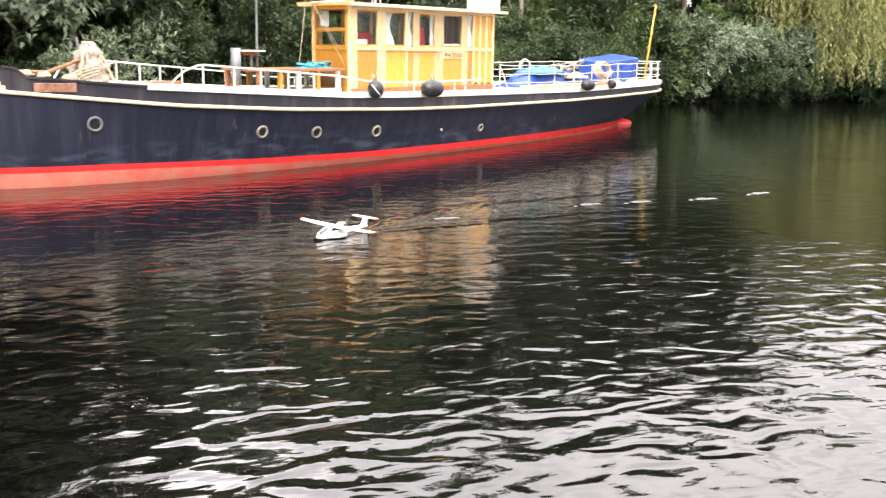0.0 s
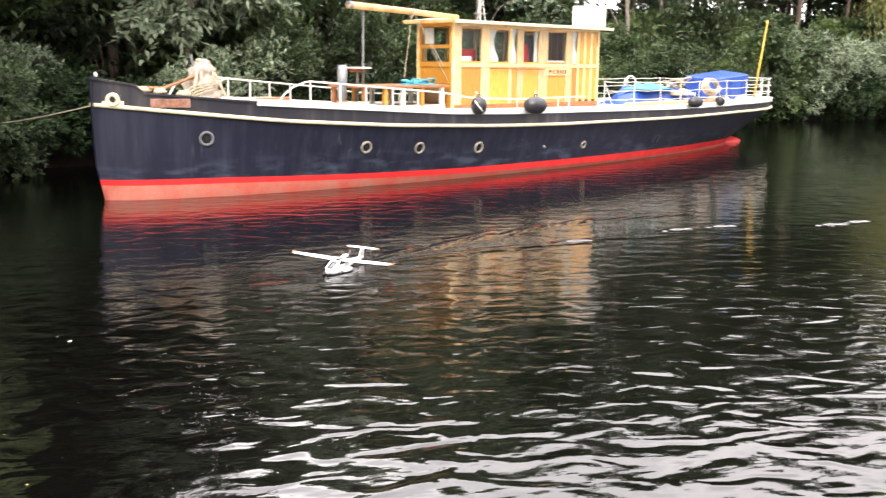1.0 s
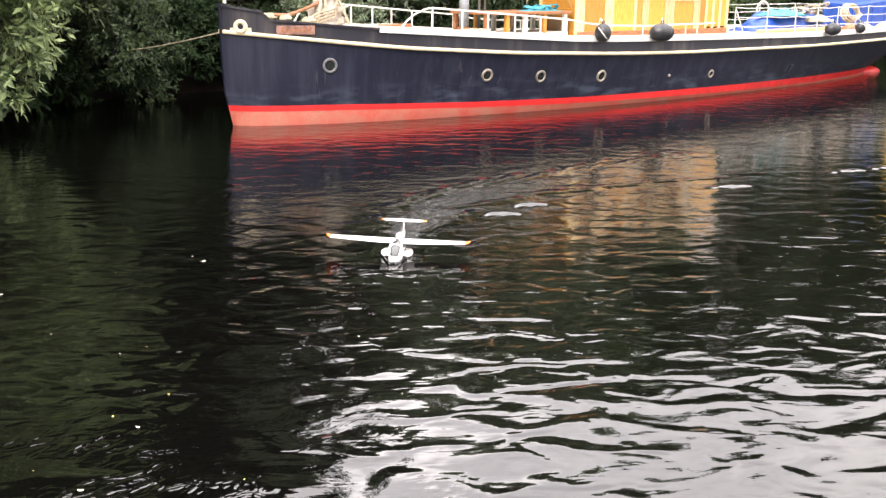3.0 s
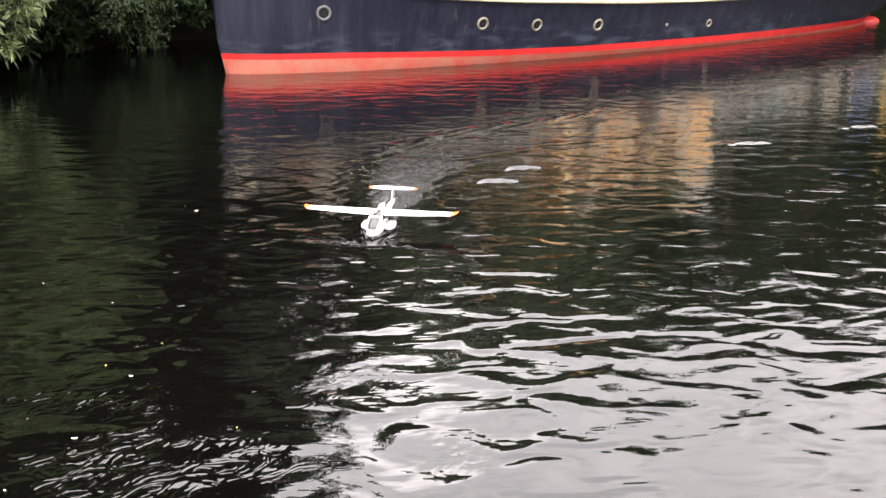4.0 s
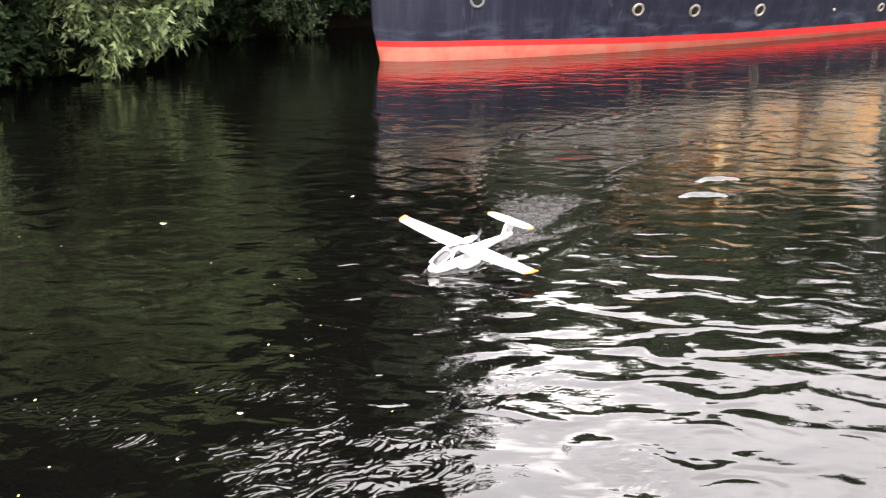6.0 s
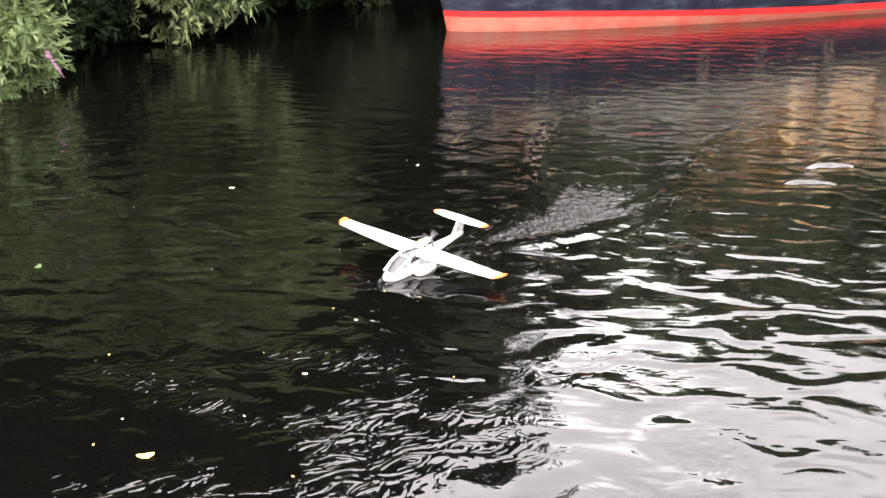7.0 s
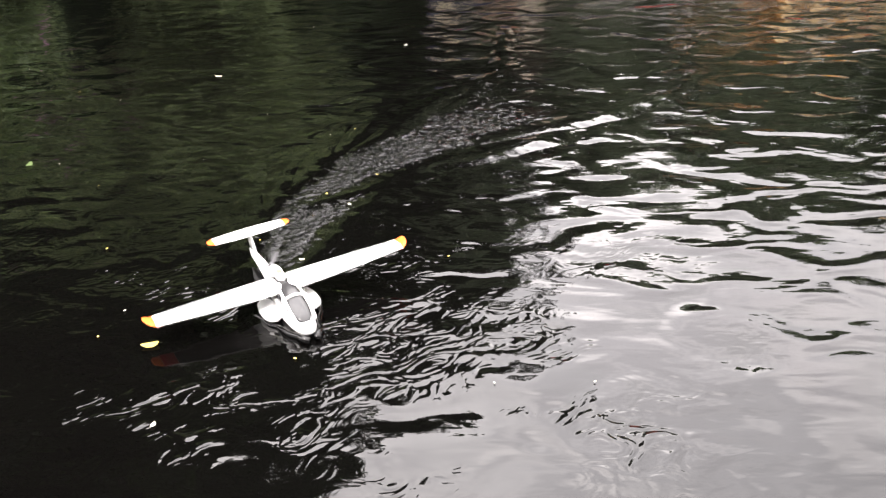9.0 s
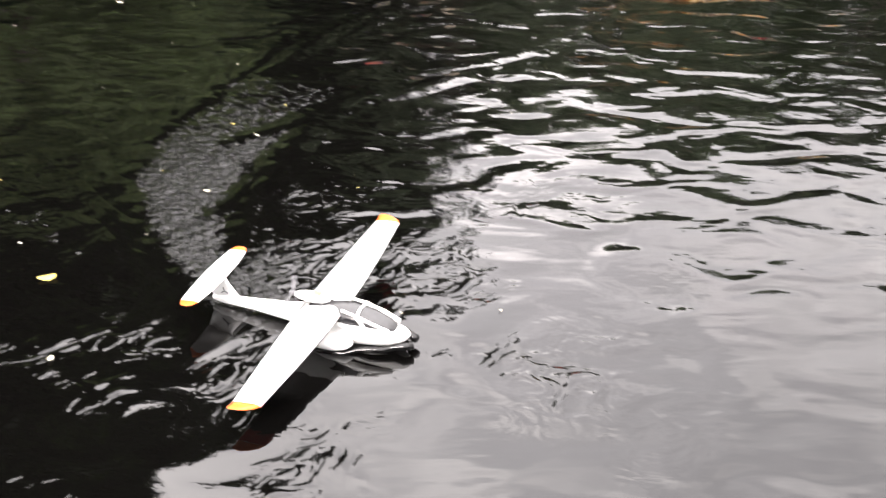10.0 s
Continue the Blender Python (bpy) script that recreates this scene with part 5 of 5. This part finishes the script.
def seaplane():
    t = thing("model_seaplane", pose(0, 12, 0), "white foam radio-controlled seaplane with orange wing tips, taxiing on the water", "model plane")
    hull = [section(0.368, 0.010, 0.030, 0.048), section(0.350, 0.028, 0.012, 0.058), section(0.31, 0.046, -0.006, 0.066), section(0.25, 0.058, -0.018, 0.074), section(0.15, 0.066, -0.024, 0.080), section(0.05, 0.066, -0.024, 0.088), section(-0.03, 0.060, -0.016, 0.105), section(-0.10, 0.048, 0.002, 0.112), section(-0.18, 0.034, 0.022, 0.104), section(-0.34, 0.023, 0.045, 0.098), section(-0.50, 0.016, 0.056, 0.094), section(-0.555, 0.006, 0.066, 0.088)]
    body = part("fuselage", loft(bmesh.new(), hull), M_FOAM, t, "white foam boat-shaped fuselage", True)
    # cabin: smoked canopy with white frames
    canopy = [section(0.315, 0.018, 0.055, 0.070), section(0.28, 0.040, 0.055, 0.088), section(0.22, 0.054, 0.055, 0.112), section(0.15, 0.060, 0.060, 0.134), section(0.09, 0.060, 0.060, 0.144), section(0.0, 0.054, 0.070, 0.146), section(-0.06, 0.040, 0.080, 0.138)]
    part("canopy", loft(bmesh.new(), canopy), M_CANOPY, t, "grey tinted canopy", True)
    for side in (-1, 1):
        part("canopy_frame", tubed([(side * 0.044, 0.30, 0.076), (side * 0.050, 0.24, 0.102), (side * 0.048, 0.17, 0.130), (side * 0.044, 0.10, 0.146)], 0.007, 6), M_FOAM, t, "", True)
        part("cabin_side", tubed([(side * 0.044, 0.31, 0.066), (side * 0.062, 0.20, 0.080), (side * 0.064, 0.02, 0.092)], 0.011, 6), M_FOAM, t, "", True)
        part("door_post", tubed([(side * 0.063, 0.205, 0.082), (side * 0.050, 0.165, 0.132)], 0.009, 6), M_FOAM, t, "", True)
        part("side_window", loft(bmesh.new(), [[(side * (0.0600 + 0.003 * k), 0.135 + 0.034 * math.cos(a), 0.106 + 0.017 * math.sin(a)) for a in (2 * math.pi * j / 14 for j in range(14))] for k in range(2)]), M_SMOKE, t, "dark side window")
    part("windscreen_bow", tubed([(-0.052, 0.17, 0.118), (-0.03, 0.165, 0.130), (0, 0.163, 0.134), (0.03, 0.165, 0.130), (0.052, 0.17, 0.118)], 0.007, 6), M_FOAM, t, "", True)
    # sponsons at the waterline
    for side in (-1, 1):
        bm = bmesh.new()
        rows = []
        for y, w, z0, z1 in ((0.155, 0.010, 0.020, 0.036), (0.135, 0.036, 0.008, 0.050), (0.09, 0.050, 0.002, 0.056), (0.03, 0.050, 0.002, 0.056), (-0.04, 0.036, 0.006, 0.048), (-0.075, 0.010, 0.016, 0.036)):
            rows.append([(side * 0.098 + p[0], p[1], p[2]) for p in section(y, w, z0, z1, 14, 2.2)])
        part("sponson", loft(bm, rows), M_FOAM, t, "white rounded sponson", True)
    # wing, tips, tail
    for side in (-1, 1):
        rows = [(0.0, 0.100, 0.195, 0.126, 0.030), (0.16, 0.099, 0.188, 0.128, 0.027), (0.40, 0.086, 0.158, 0.134, 0.021), (0.625, 0.066, 0.120, 0.140, 0.015)]
        wing = part("wing", loft(bmesh.new(), [aerofoil(side * x, yl, c, z, th) for x, yl, c, z, th in rows]), M_FOAM, t, "white foam wing", True)
        part("aileron_gap", boxed(min(side * 0.28, side * 0.585), max(side * 0.28, side * 0.585), -0.046, -0.043, 0.1405, 0.1435), M_GREY, wing, "thin grey hinge line")
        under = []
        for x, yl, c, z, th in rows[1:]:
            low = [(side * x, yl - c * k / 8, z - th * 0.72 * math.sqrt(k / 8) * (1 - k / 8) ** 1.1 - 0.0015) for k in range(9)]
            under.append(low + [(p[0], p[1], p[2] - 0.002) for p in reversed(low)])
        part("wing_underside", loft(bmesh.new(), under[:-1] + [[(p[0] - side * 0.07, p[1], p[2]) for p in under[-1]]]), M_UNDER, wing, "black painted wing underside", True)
        part("tip_underside", loft(bmesh.new(), [[(p[0] - side * 0.069, p[1], p[2]) for p in under[-1]], under[-1]]), M_REDTIP, wing, "red painted tip underside", True)
        tip = [(0.625, 0.066, 0.120, 0.140, 0.015), (0.645, 0.052, 0.103, 0.144, 0.012), (0.662, 0.024, 0.078, 0.147, 0.008), (0.672, -0.01, 0.035, 0.150, 0.003)]
        part("wing_tip", loft(bmesh.new(), [aerofoil(side * x, yl, c, z, th) for x, yl, c, z, th in tip]), M_ORANGE, t, "orange wing tip", True)
        tail = [(0.0, -0.455, 0.12, 0.196, 0.012), (0.10, -0.458, 0.112, 0.196, 0.011), (0.19, -0.472, 0.088, 0.196, 0.008)]
        part("tailplane", loft(bmesh.new(), [aerofoil(side * x, yl, c, z, th) for x, yl, c, z, th in tail]), M_FOAM, t, "white foam tailplane", True)
        ttip = [(0.19, -0.472, 0.088, 0.196, 0.008), (0.214, -0.488, 0.060, 0.196, 0.005), (0.222, -0.502, 0.035, 0.196, 0.003)]
        part("tailplane_tip", loft(bmesh.new(), [aerofoil(side * x, yl, c, z, th) for x, yl, c, z, th in ttip]), M_ORANGE, t, "orange tailplane tip", True)
    bm = bmesh.new()
    rows = []
    for z, yl, c, th in ((0.075, -0.395, 0.15, 0.013), (0.12, -0.425, 0.135, 0.012), (0.16, -0.448, 0.122, 0.011), (0.196, -0.462, 0.112, 0.009)):
        f = aerofoil(0, yl, c, 0, th)
        n = 8
        ring_pts = []
        for i, p in enumerate(f):
            half_t = th * (1.6 * math.sqrt(min(max((yl - p[1]) / c, 0), 1)) * (1 - min(max((yl - p[1]) / c, 0), 1)) ** 1.1) * 0.7
            ring_pts.append(((1 if i <= n else -1) * half_t, p[1], z))
        rows.append(ring_pts)
    fin = part("fin", loft(bm, rows), M_FOAM, t, "white swept fin", True)
    for side in (-1, 1):
        for k in range(3):
            a = radians(90 + 120 * k)
            part("emblem_ray", tubed([(side * 0.0105, -0.48, 0.125), (side * 0.0105, -0.48 + 0.02 * math.cos(a), 0.125 + 0.02 * math.sin(a))], 0.0025, 5), M_GREY, fin, "dark grey emblem stroke")
    # engine pod and propeller
    pod = [section(0.03, 0.008, 0.150, 0.158, 12), section(0.0, 0.022, 0.138, 0.172, 12), section(-0.06, 0.027, 0.138, 0.181, 12), section(-0.11, 0.019, 0.146, 0.177, 12), section(-0.13, 0.010, 0.154, 0.170, 12)]
    part("engine_pod", loft(bmesh.new(), pod), M_FOAM, t, "white engine pod over the wing", True)
    part("pod_sticker", boxed(-0.012, 0.012, -0.045, -0.005, 0.1815, 0.1835), M_FLOAT, t, "small yellow mark")
    prop = part("propeller", tubed([(0, 0.012, 0), (0, -0.012, 0)], 0.012, 10), M_GREY, t, "grey three-bladed pusher propeller")
    for k in range(3):
        a = 2 * math.pi * k / 3
        bm = bmesh.new()
        u, v = Vector((math.cos(a), 0, math.sin(a))), Vector((-math.sin(a), 0.35, math.cos(a))).normalized()
        loft(bm, [[u * r + v * w + Vector((0, d, 0)) for w, d in ((-c, 0.002), (c, 0.002), (c, -0.002), (-c, -0.002))] for r, c in ((0.01, 0.006), (0.035, 0.010), (0.062, 0.008), (0.075, 0.003))])
        part("blade", bm, M_GREY, prop)
    prop.matrix_basis = pose(0, -0.142, 0.163)
    # water pushed up by the bow
    for side in (-1, 1):
        bm = bmesh.new()
        pts = [(side * (0.02 + 0.16 * k / 9) + 0.008 * math.sin(k * 2.3), 0.385 - 0.42 * (k / 9) ** 1.2, 0.004 + 0.004 * math.sin(k * 1.9)) for k in range(10)]
        part("bow_wave", tubed(pts, 0.018, 8, taper=0.006), M_WATER, t, "thin bow wave", True)
    return t, prop


# seconds, x, y, pitch, roll, heading
PLANE_ROWS = [
    (0, 0.033, 12.31, 1.0, -0.9, 135.3),
    (0.5, -0.545, 11.72, 0.8, -0.3, 138.5),
    (1, -1.080, 11.14, 1.6, -1.6, 157.6),
    (1.5, -1.352, 10.42, 1.6, -1.6, 176.2),
    (2, -1.453, 9.665, 1.0, -3.0, 181.1),
    (2.5, -1.452, 9.03, 0.0, -2.7, 184.4),
    (3.25, -1.41, 8.40, -0.6, -1.0, 181.5),
    (4, -1.397, 7.865, -1.2, 0.5, 176.9),
    (4.5, -1.383, 7.540, 0.1, 0.2, 171.0),
    (5, -1.409, 7.255, -1.2, 0.2, 159.2),
    (5.75, -1.60, 6.78, -1.2, -3.5, 151.5),
    (6.5, -1.920, 6.23, -1.2, -7.8, 151.3),
    (7, -2.228, 5.70, -0.8, -6.0, 165.1),
    (7.5, -2.44, 5.17, 0.8, -1.5, 179.6),
    (8, -2.46, 4.60, 0.7, -1.9, 194.2),
    (8.5, -2.36, 4.06, 0.3, -0.4, 208.4),
    (9, -2.11, 3.59, 1.5, 2.9, 225.1),
    (9.5, -1.72, 3.21, 1.9, 3.6, 244.0),
    (10, -1.21, 3.04, 5.0, 4.0, 262.4),
]
# where it came from before the clip begins
TRAIL = [(-8.0, 7.6, 16.2), (-5.2, 4.6, 15.1), (-3.4, 2.7, 14.3), (-1.6, 1.1, 13.2)] + [(r[0], r[1], r[2]) for r in PLANE_ROWS]


def trail_at(t):
    return Vector((interp(t, [(a, x) for a, x, _ in TRAIL]), interp(t, [(a, y) for a, _, y in TRAIL]), 0))


def churn_mesh(seed, length, width, height=0.006):
    """A patch of small broken ripples whose rim lies under the surface."""
    nx, ny = int(width / 0.017), int(length / 0.017)
    bm = bmesh.new()
    g = []
    for i in range(nx + 1):
        row = []
        for j in range(ny + 1):
            u, v = i / nx * 2 - 1, j / ny * 2 - 1
            q = u * u + (v * v) ** 1.5 + 0.35 * noise.noise((u * 2.5 + seed, v * 2.5, seed))
            win = min(1.0, max(0.0, 1.15 - q))
            x, y = u * width / 2, v * length / 2
            r = noise.noise((x * 20 + seed * 7, y * 30, seed)) + 0.7 * noise.noise((x * 42, y * 50 + seed * 3, seed))
            row.append(bm.verts.new((x, y, height * r * win ** 0.5 + 0.006 * win - 0.0042 - 0.006 * (1 - win))))
        g.append(row)
    for i in range(nx):
        for j in range(ny):
            bm.faces.new((g[i][j], g[i + 1][j], g[i + 1][j + 1], g[i][j + 1]))
    return bm


def crest_mesh(length, width, height):
    """One smooth wave crest that runs out at both ends."""
    bm = bmesh.new()
    g = []
    for i in range(21):
        row = []
        for j in range(11):
            u, v = i / 10 - 1, j / 5 - 1
            win = math.cos(u * math.pi / 2) ** 0.8
            row.append(bm.verts.new((v * width / 2 + 0.05 * u * u, u * length / 2, height * win * (0.5 + 0.5 * math.cos(math.pi * v)) * (1 + 0.5 * noise.noise((u * 2.6, v * 1.3, length * 5))) - 0.002 + 0.002 * math.sin(u * 9))))
        g.append(row)
    for i in range(20):
        for j in range(10):
            bm.faces.new((g[i][j], g[i + 1][j], g[i + 1][j + 1], g[i][j + 1]))
    return bm


def wake():
    """Rigid pieces of the wake: each rises as the plane passes, spreads and sinks again. Returns pieces and their rows."""
    churns = [link_mesh("wake_ripple", churn_mesh(i, l, w, h), M_RUFFLE, True) for i, (l, w, h) in enumerate(((0.70, 0.42, 0.009), (0.72, 0.46, 0.009), (0.95, 0.88, 0.0082), (1.0, 0.94, 0.0082), (1.15, 1.30, 0.0066), (1.2, 1.38, 0.0066)))]
    tall = link_mesh("wake_crest", crest_mesh(0.75, 0.22, 0.024), M_WATER, True)
    short = link_mesh("wake_crest", crest_mesh(0.5, 0.20, 0.024), M_WATER, True)
    crest = link_mesh("wake_crest", crest_mesh(1.7, 0.40, 0.0125), M_WATER, True)
    spare = [c.data for c in churns]
    crest_data, tall_data, short_data = crest.data, tall.data, short.data
    for o in churns + [crest, tall, short]:
        bpy.data.objects.remove(o)
    rng = random.Random(12)
    out = []
    t, k = -7.0, 0
    while t < 9.8:
        p, q = trail_at(t), trail_at(t + 0.15)
        d = (q - p).normalized()
        head = math.degrees(math.atan2(d.y, d.x)) - 90
        side = Vector((d.y, -d.x, 0))
        if t > -4.5:
            # a narrow ruffle at once, a wider one as it spreads, a broad faint one last
            for n, times in enumerate((((-0.05, -0.05), (0.32, 0.001), (1.0, 0.0), (1.5, -0.05)), ((0.3, -0.05), (0.75, 0.001), (1.9, -0.001), (2.7, -0.05)), ((0.9, -0.05), (1.5, 0.0), (2.8, -0.003), (3.9, -0.05)))):
                o = tagged(new("wake_ripple", spare[2 * n + k % 2]), "ruffled patch of wake on the dark water", "wake", "ripples of the wake", "stuff")
                out.append((o, [(t + a, pose(p.x, p.y, z, 0, 0, head)) for a, z in times]))
        for s in (-1, 1):
            if s < 0 and k % 2:
                continue
            o = tagged(new("wake_crest", crest_data), "smooth crest of the wake spreading over the water", "wake", "crests of the wake", "stuff")
            wob = rng.uniform(-0.08, 0.08)
            a0 = p + side * (s * 0.14)
            rows = []
            for a, z, w in ((-0.1, -0.06, 0.0), (0.6, 0.0, 0.10), (2.2, 0.0, 0.34), (4.0, -0.004, 0.55), (6.0, -0.008, 0.7), (7.0, -0.06, 0.75)):
                c = a0 + side * (s * w)
                rows.append((t + a, pose(c.x + wob, c.y - wob, z, 0, 0, head + s * 14 + 60 * wob)))
            out.append((o, rows))
        t += 0.36
        k += 1
    # older crests that drift towards the near bank and catch the sky
    drift = [
        ((0, 3.9, 14.8), (1, 3.55, 14.25), (2.5, 3.85, 13.85), (4.5, 4.1, 13.25), (10, 4.8, 11.5)),
        ((0, 4.8, 15.05), (1, 4.3, 14.6), (2.5, 4.5, 14.2), (4.5, 4.9, 13.7), (10, 5.5, 12.0)),
        ((0, 6.0, 15.35), (1, 6.1, 14.9), (2.5, 6.2, 14.4), (10, 6.9, 12.0)),
        ((0, 7.2, 15.95), (1, 6.6, 15.2), (2.5, 6.8, 14.7), (10, 7.6, 12.2)),
        ((0, 1.5, 13.6), (1, 1.9, 13.2), (2.5, 2.1, 12.55), (4.5, 2.5, 11.9), (10, 3.2, 10.2)),
        ((0, -0.9, 11.9), (2.5, -0.6, 10.75), (4.5, -0.45, 9.35), (6.5, 0.15, 8.8), (8.5, 0.6, 8.0), (10, 0.8, 7.4)),
        ((0, -0.7, 12.3), (2.5, -0.3, 11.2), (4.5, -0.3, 10.0), (6.5, 0.3, 9.4), (10, 0.9, 8.2)),
    ]
    for i, rows in enumerate(drift):
        o = tagged(new("wake_crest", short_data if i > 4 else tall_data), "smooth crest of the wake spreading over the water", "wake", "crests of the wake", "stuff")
        low = -0.05 if i > 4 else 0.0
        out.append((o, [(t, pose(x, y, low if t == 0 else (-0.03 if i > 4 and t > 8 else 0.002), 0, 0, -62 - 5 * (i % 3))) for t, x, y in rows]))
    return out


def clipped(rows, end=10.0):
    """Rows from the clip's start to its end."""
    def at(t):
        for (a, m), (b, n) in zip(rows, rows[1:]):
            if a <= t <= b:
                f = (t - a) / (b - a)
                return m.lerp(n, f)
        return rows[0][1] if t < rows[0][0] else rows[-1][1]
    inner = [(t, m) for t, m in rows if 0.05 < t < end - 0.05]
    return [(0.0, at(0.0))] + inner + [(end, at(end))]


def floating_bits():
    rng = random.Random(2)
    bits = [(-2.57, 3.10, 0.042, M_FLOAT), (-2.26, 4.75, 0.015, M_PETAL), (-2.24, 4.04, 0.017, M_PETAL), (-2.46, 4.86, 0.010, M_FLOAT), (-4.35, 6.88, 0.031, M_PETAL), (-2.22, 2.58, 0.018, M_PETAL), (-4.65, 4.85, 0.04, M_LEAFL), (-3.1, 8.05, 0.022, M_PETAL)]
    for _ in range(26):
        a, d = radians(rng.uniform(8, 44)), rng.uniform(3.2, 9.5)
        bits.append((-math.sin(a) * d, math.cos(a) * d, rng.uniform(0.004, 0.010), M_PETAL if rng.random() < 0.7 else M_FLOAT))
    for x, y, r, m in bits:
        big = r > 0.03
        t = tagged(new("floating_leaf"), "fallen yellow leaf floating on the water" if big else "tiny pale petal floating on the water", "leaf" if big else "petal", "bits afloat on the water")
        t.matrix_basis = pose(x, y, 0.003, 0, 0, rng.uniform(0, 360))
        bm = bmesh.new()
        vs = [[bm.verts.new((r * math.cos(a) * q, 0.55 * r * math.sin(a) * q * (1 + 0.2 * math.cos(a)), 0.004 + 0.25 * r * (math.cos(a) * q) ** 2)) for a in (2 * math.pi * k / 10 for k in range(10))] for q in (0.4, 1.0)]
        bm.faces.new(vs[0])
        for k in range(10):
            bm.faces.new((vs[0][k], vs[1][k], vs[1][(k + 1) % 10], vs[0][(k + 1) % 10]))
        part("blade", bm, m, t)

# ---------------------------------------------------------------- build
water = river()
ground()
boat = vessel()
deck_gear()
bank_plants()
floating_bits()
plane, propeller = seaplane()
wake_pieces = wake()


def motions():
    walk(water, [(0, pose(0, 0, 0)), (10, pose(0.9, -0.7, 0))])
    walk(plane, [(t, pose(x, y, 0.012 * math.sin(t * 5) * 0.4, p, r, a)) for t, x, y, p, r, a in PLANE_ROWS])
    walk(propeller, [(k / 30, pose(0, -0.142, 0.163, 0, 76 * k, 0)) for k in range(301)])
    for piece, rows in wake_pieces:
        walk(piece, clipped(rows))


motions()
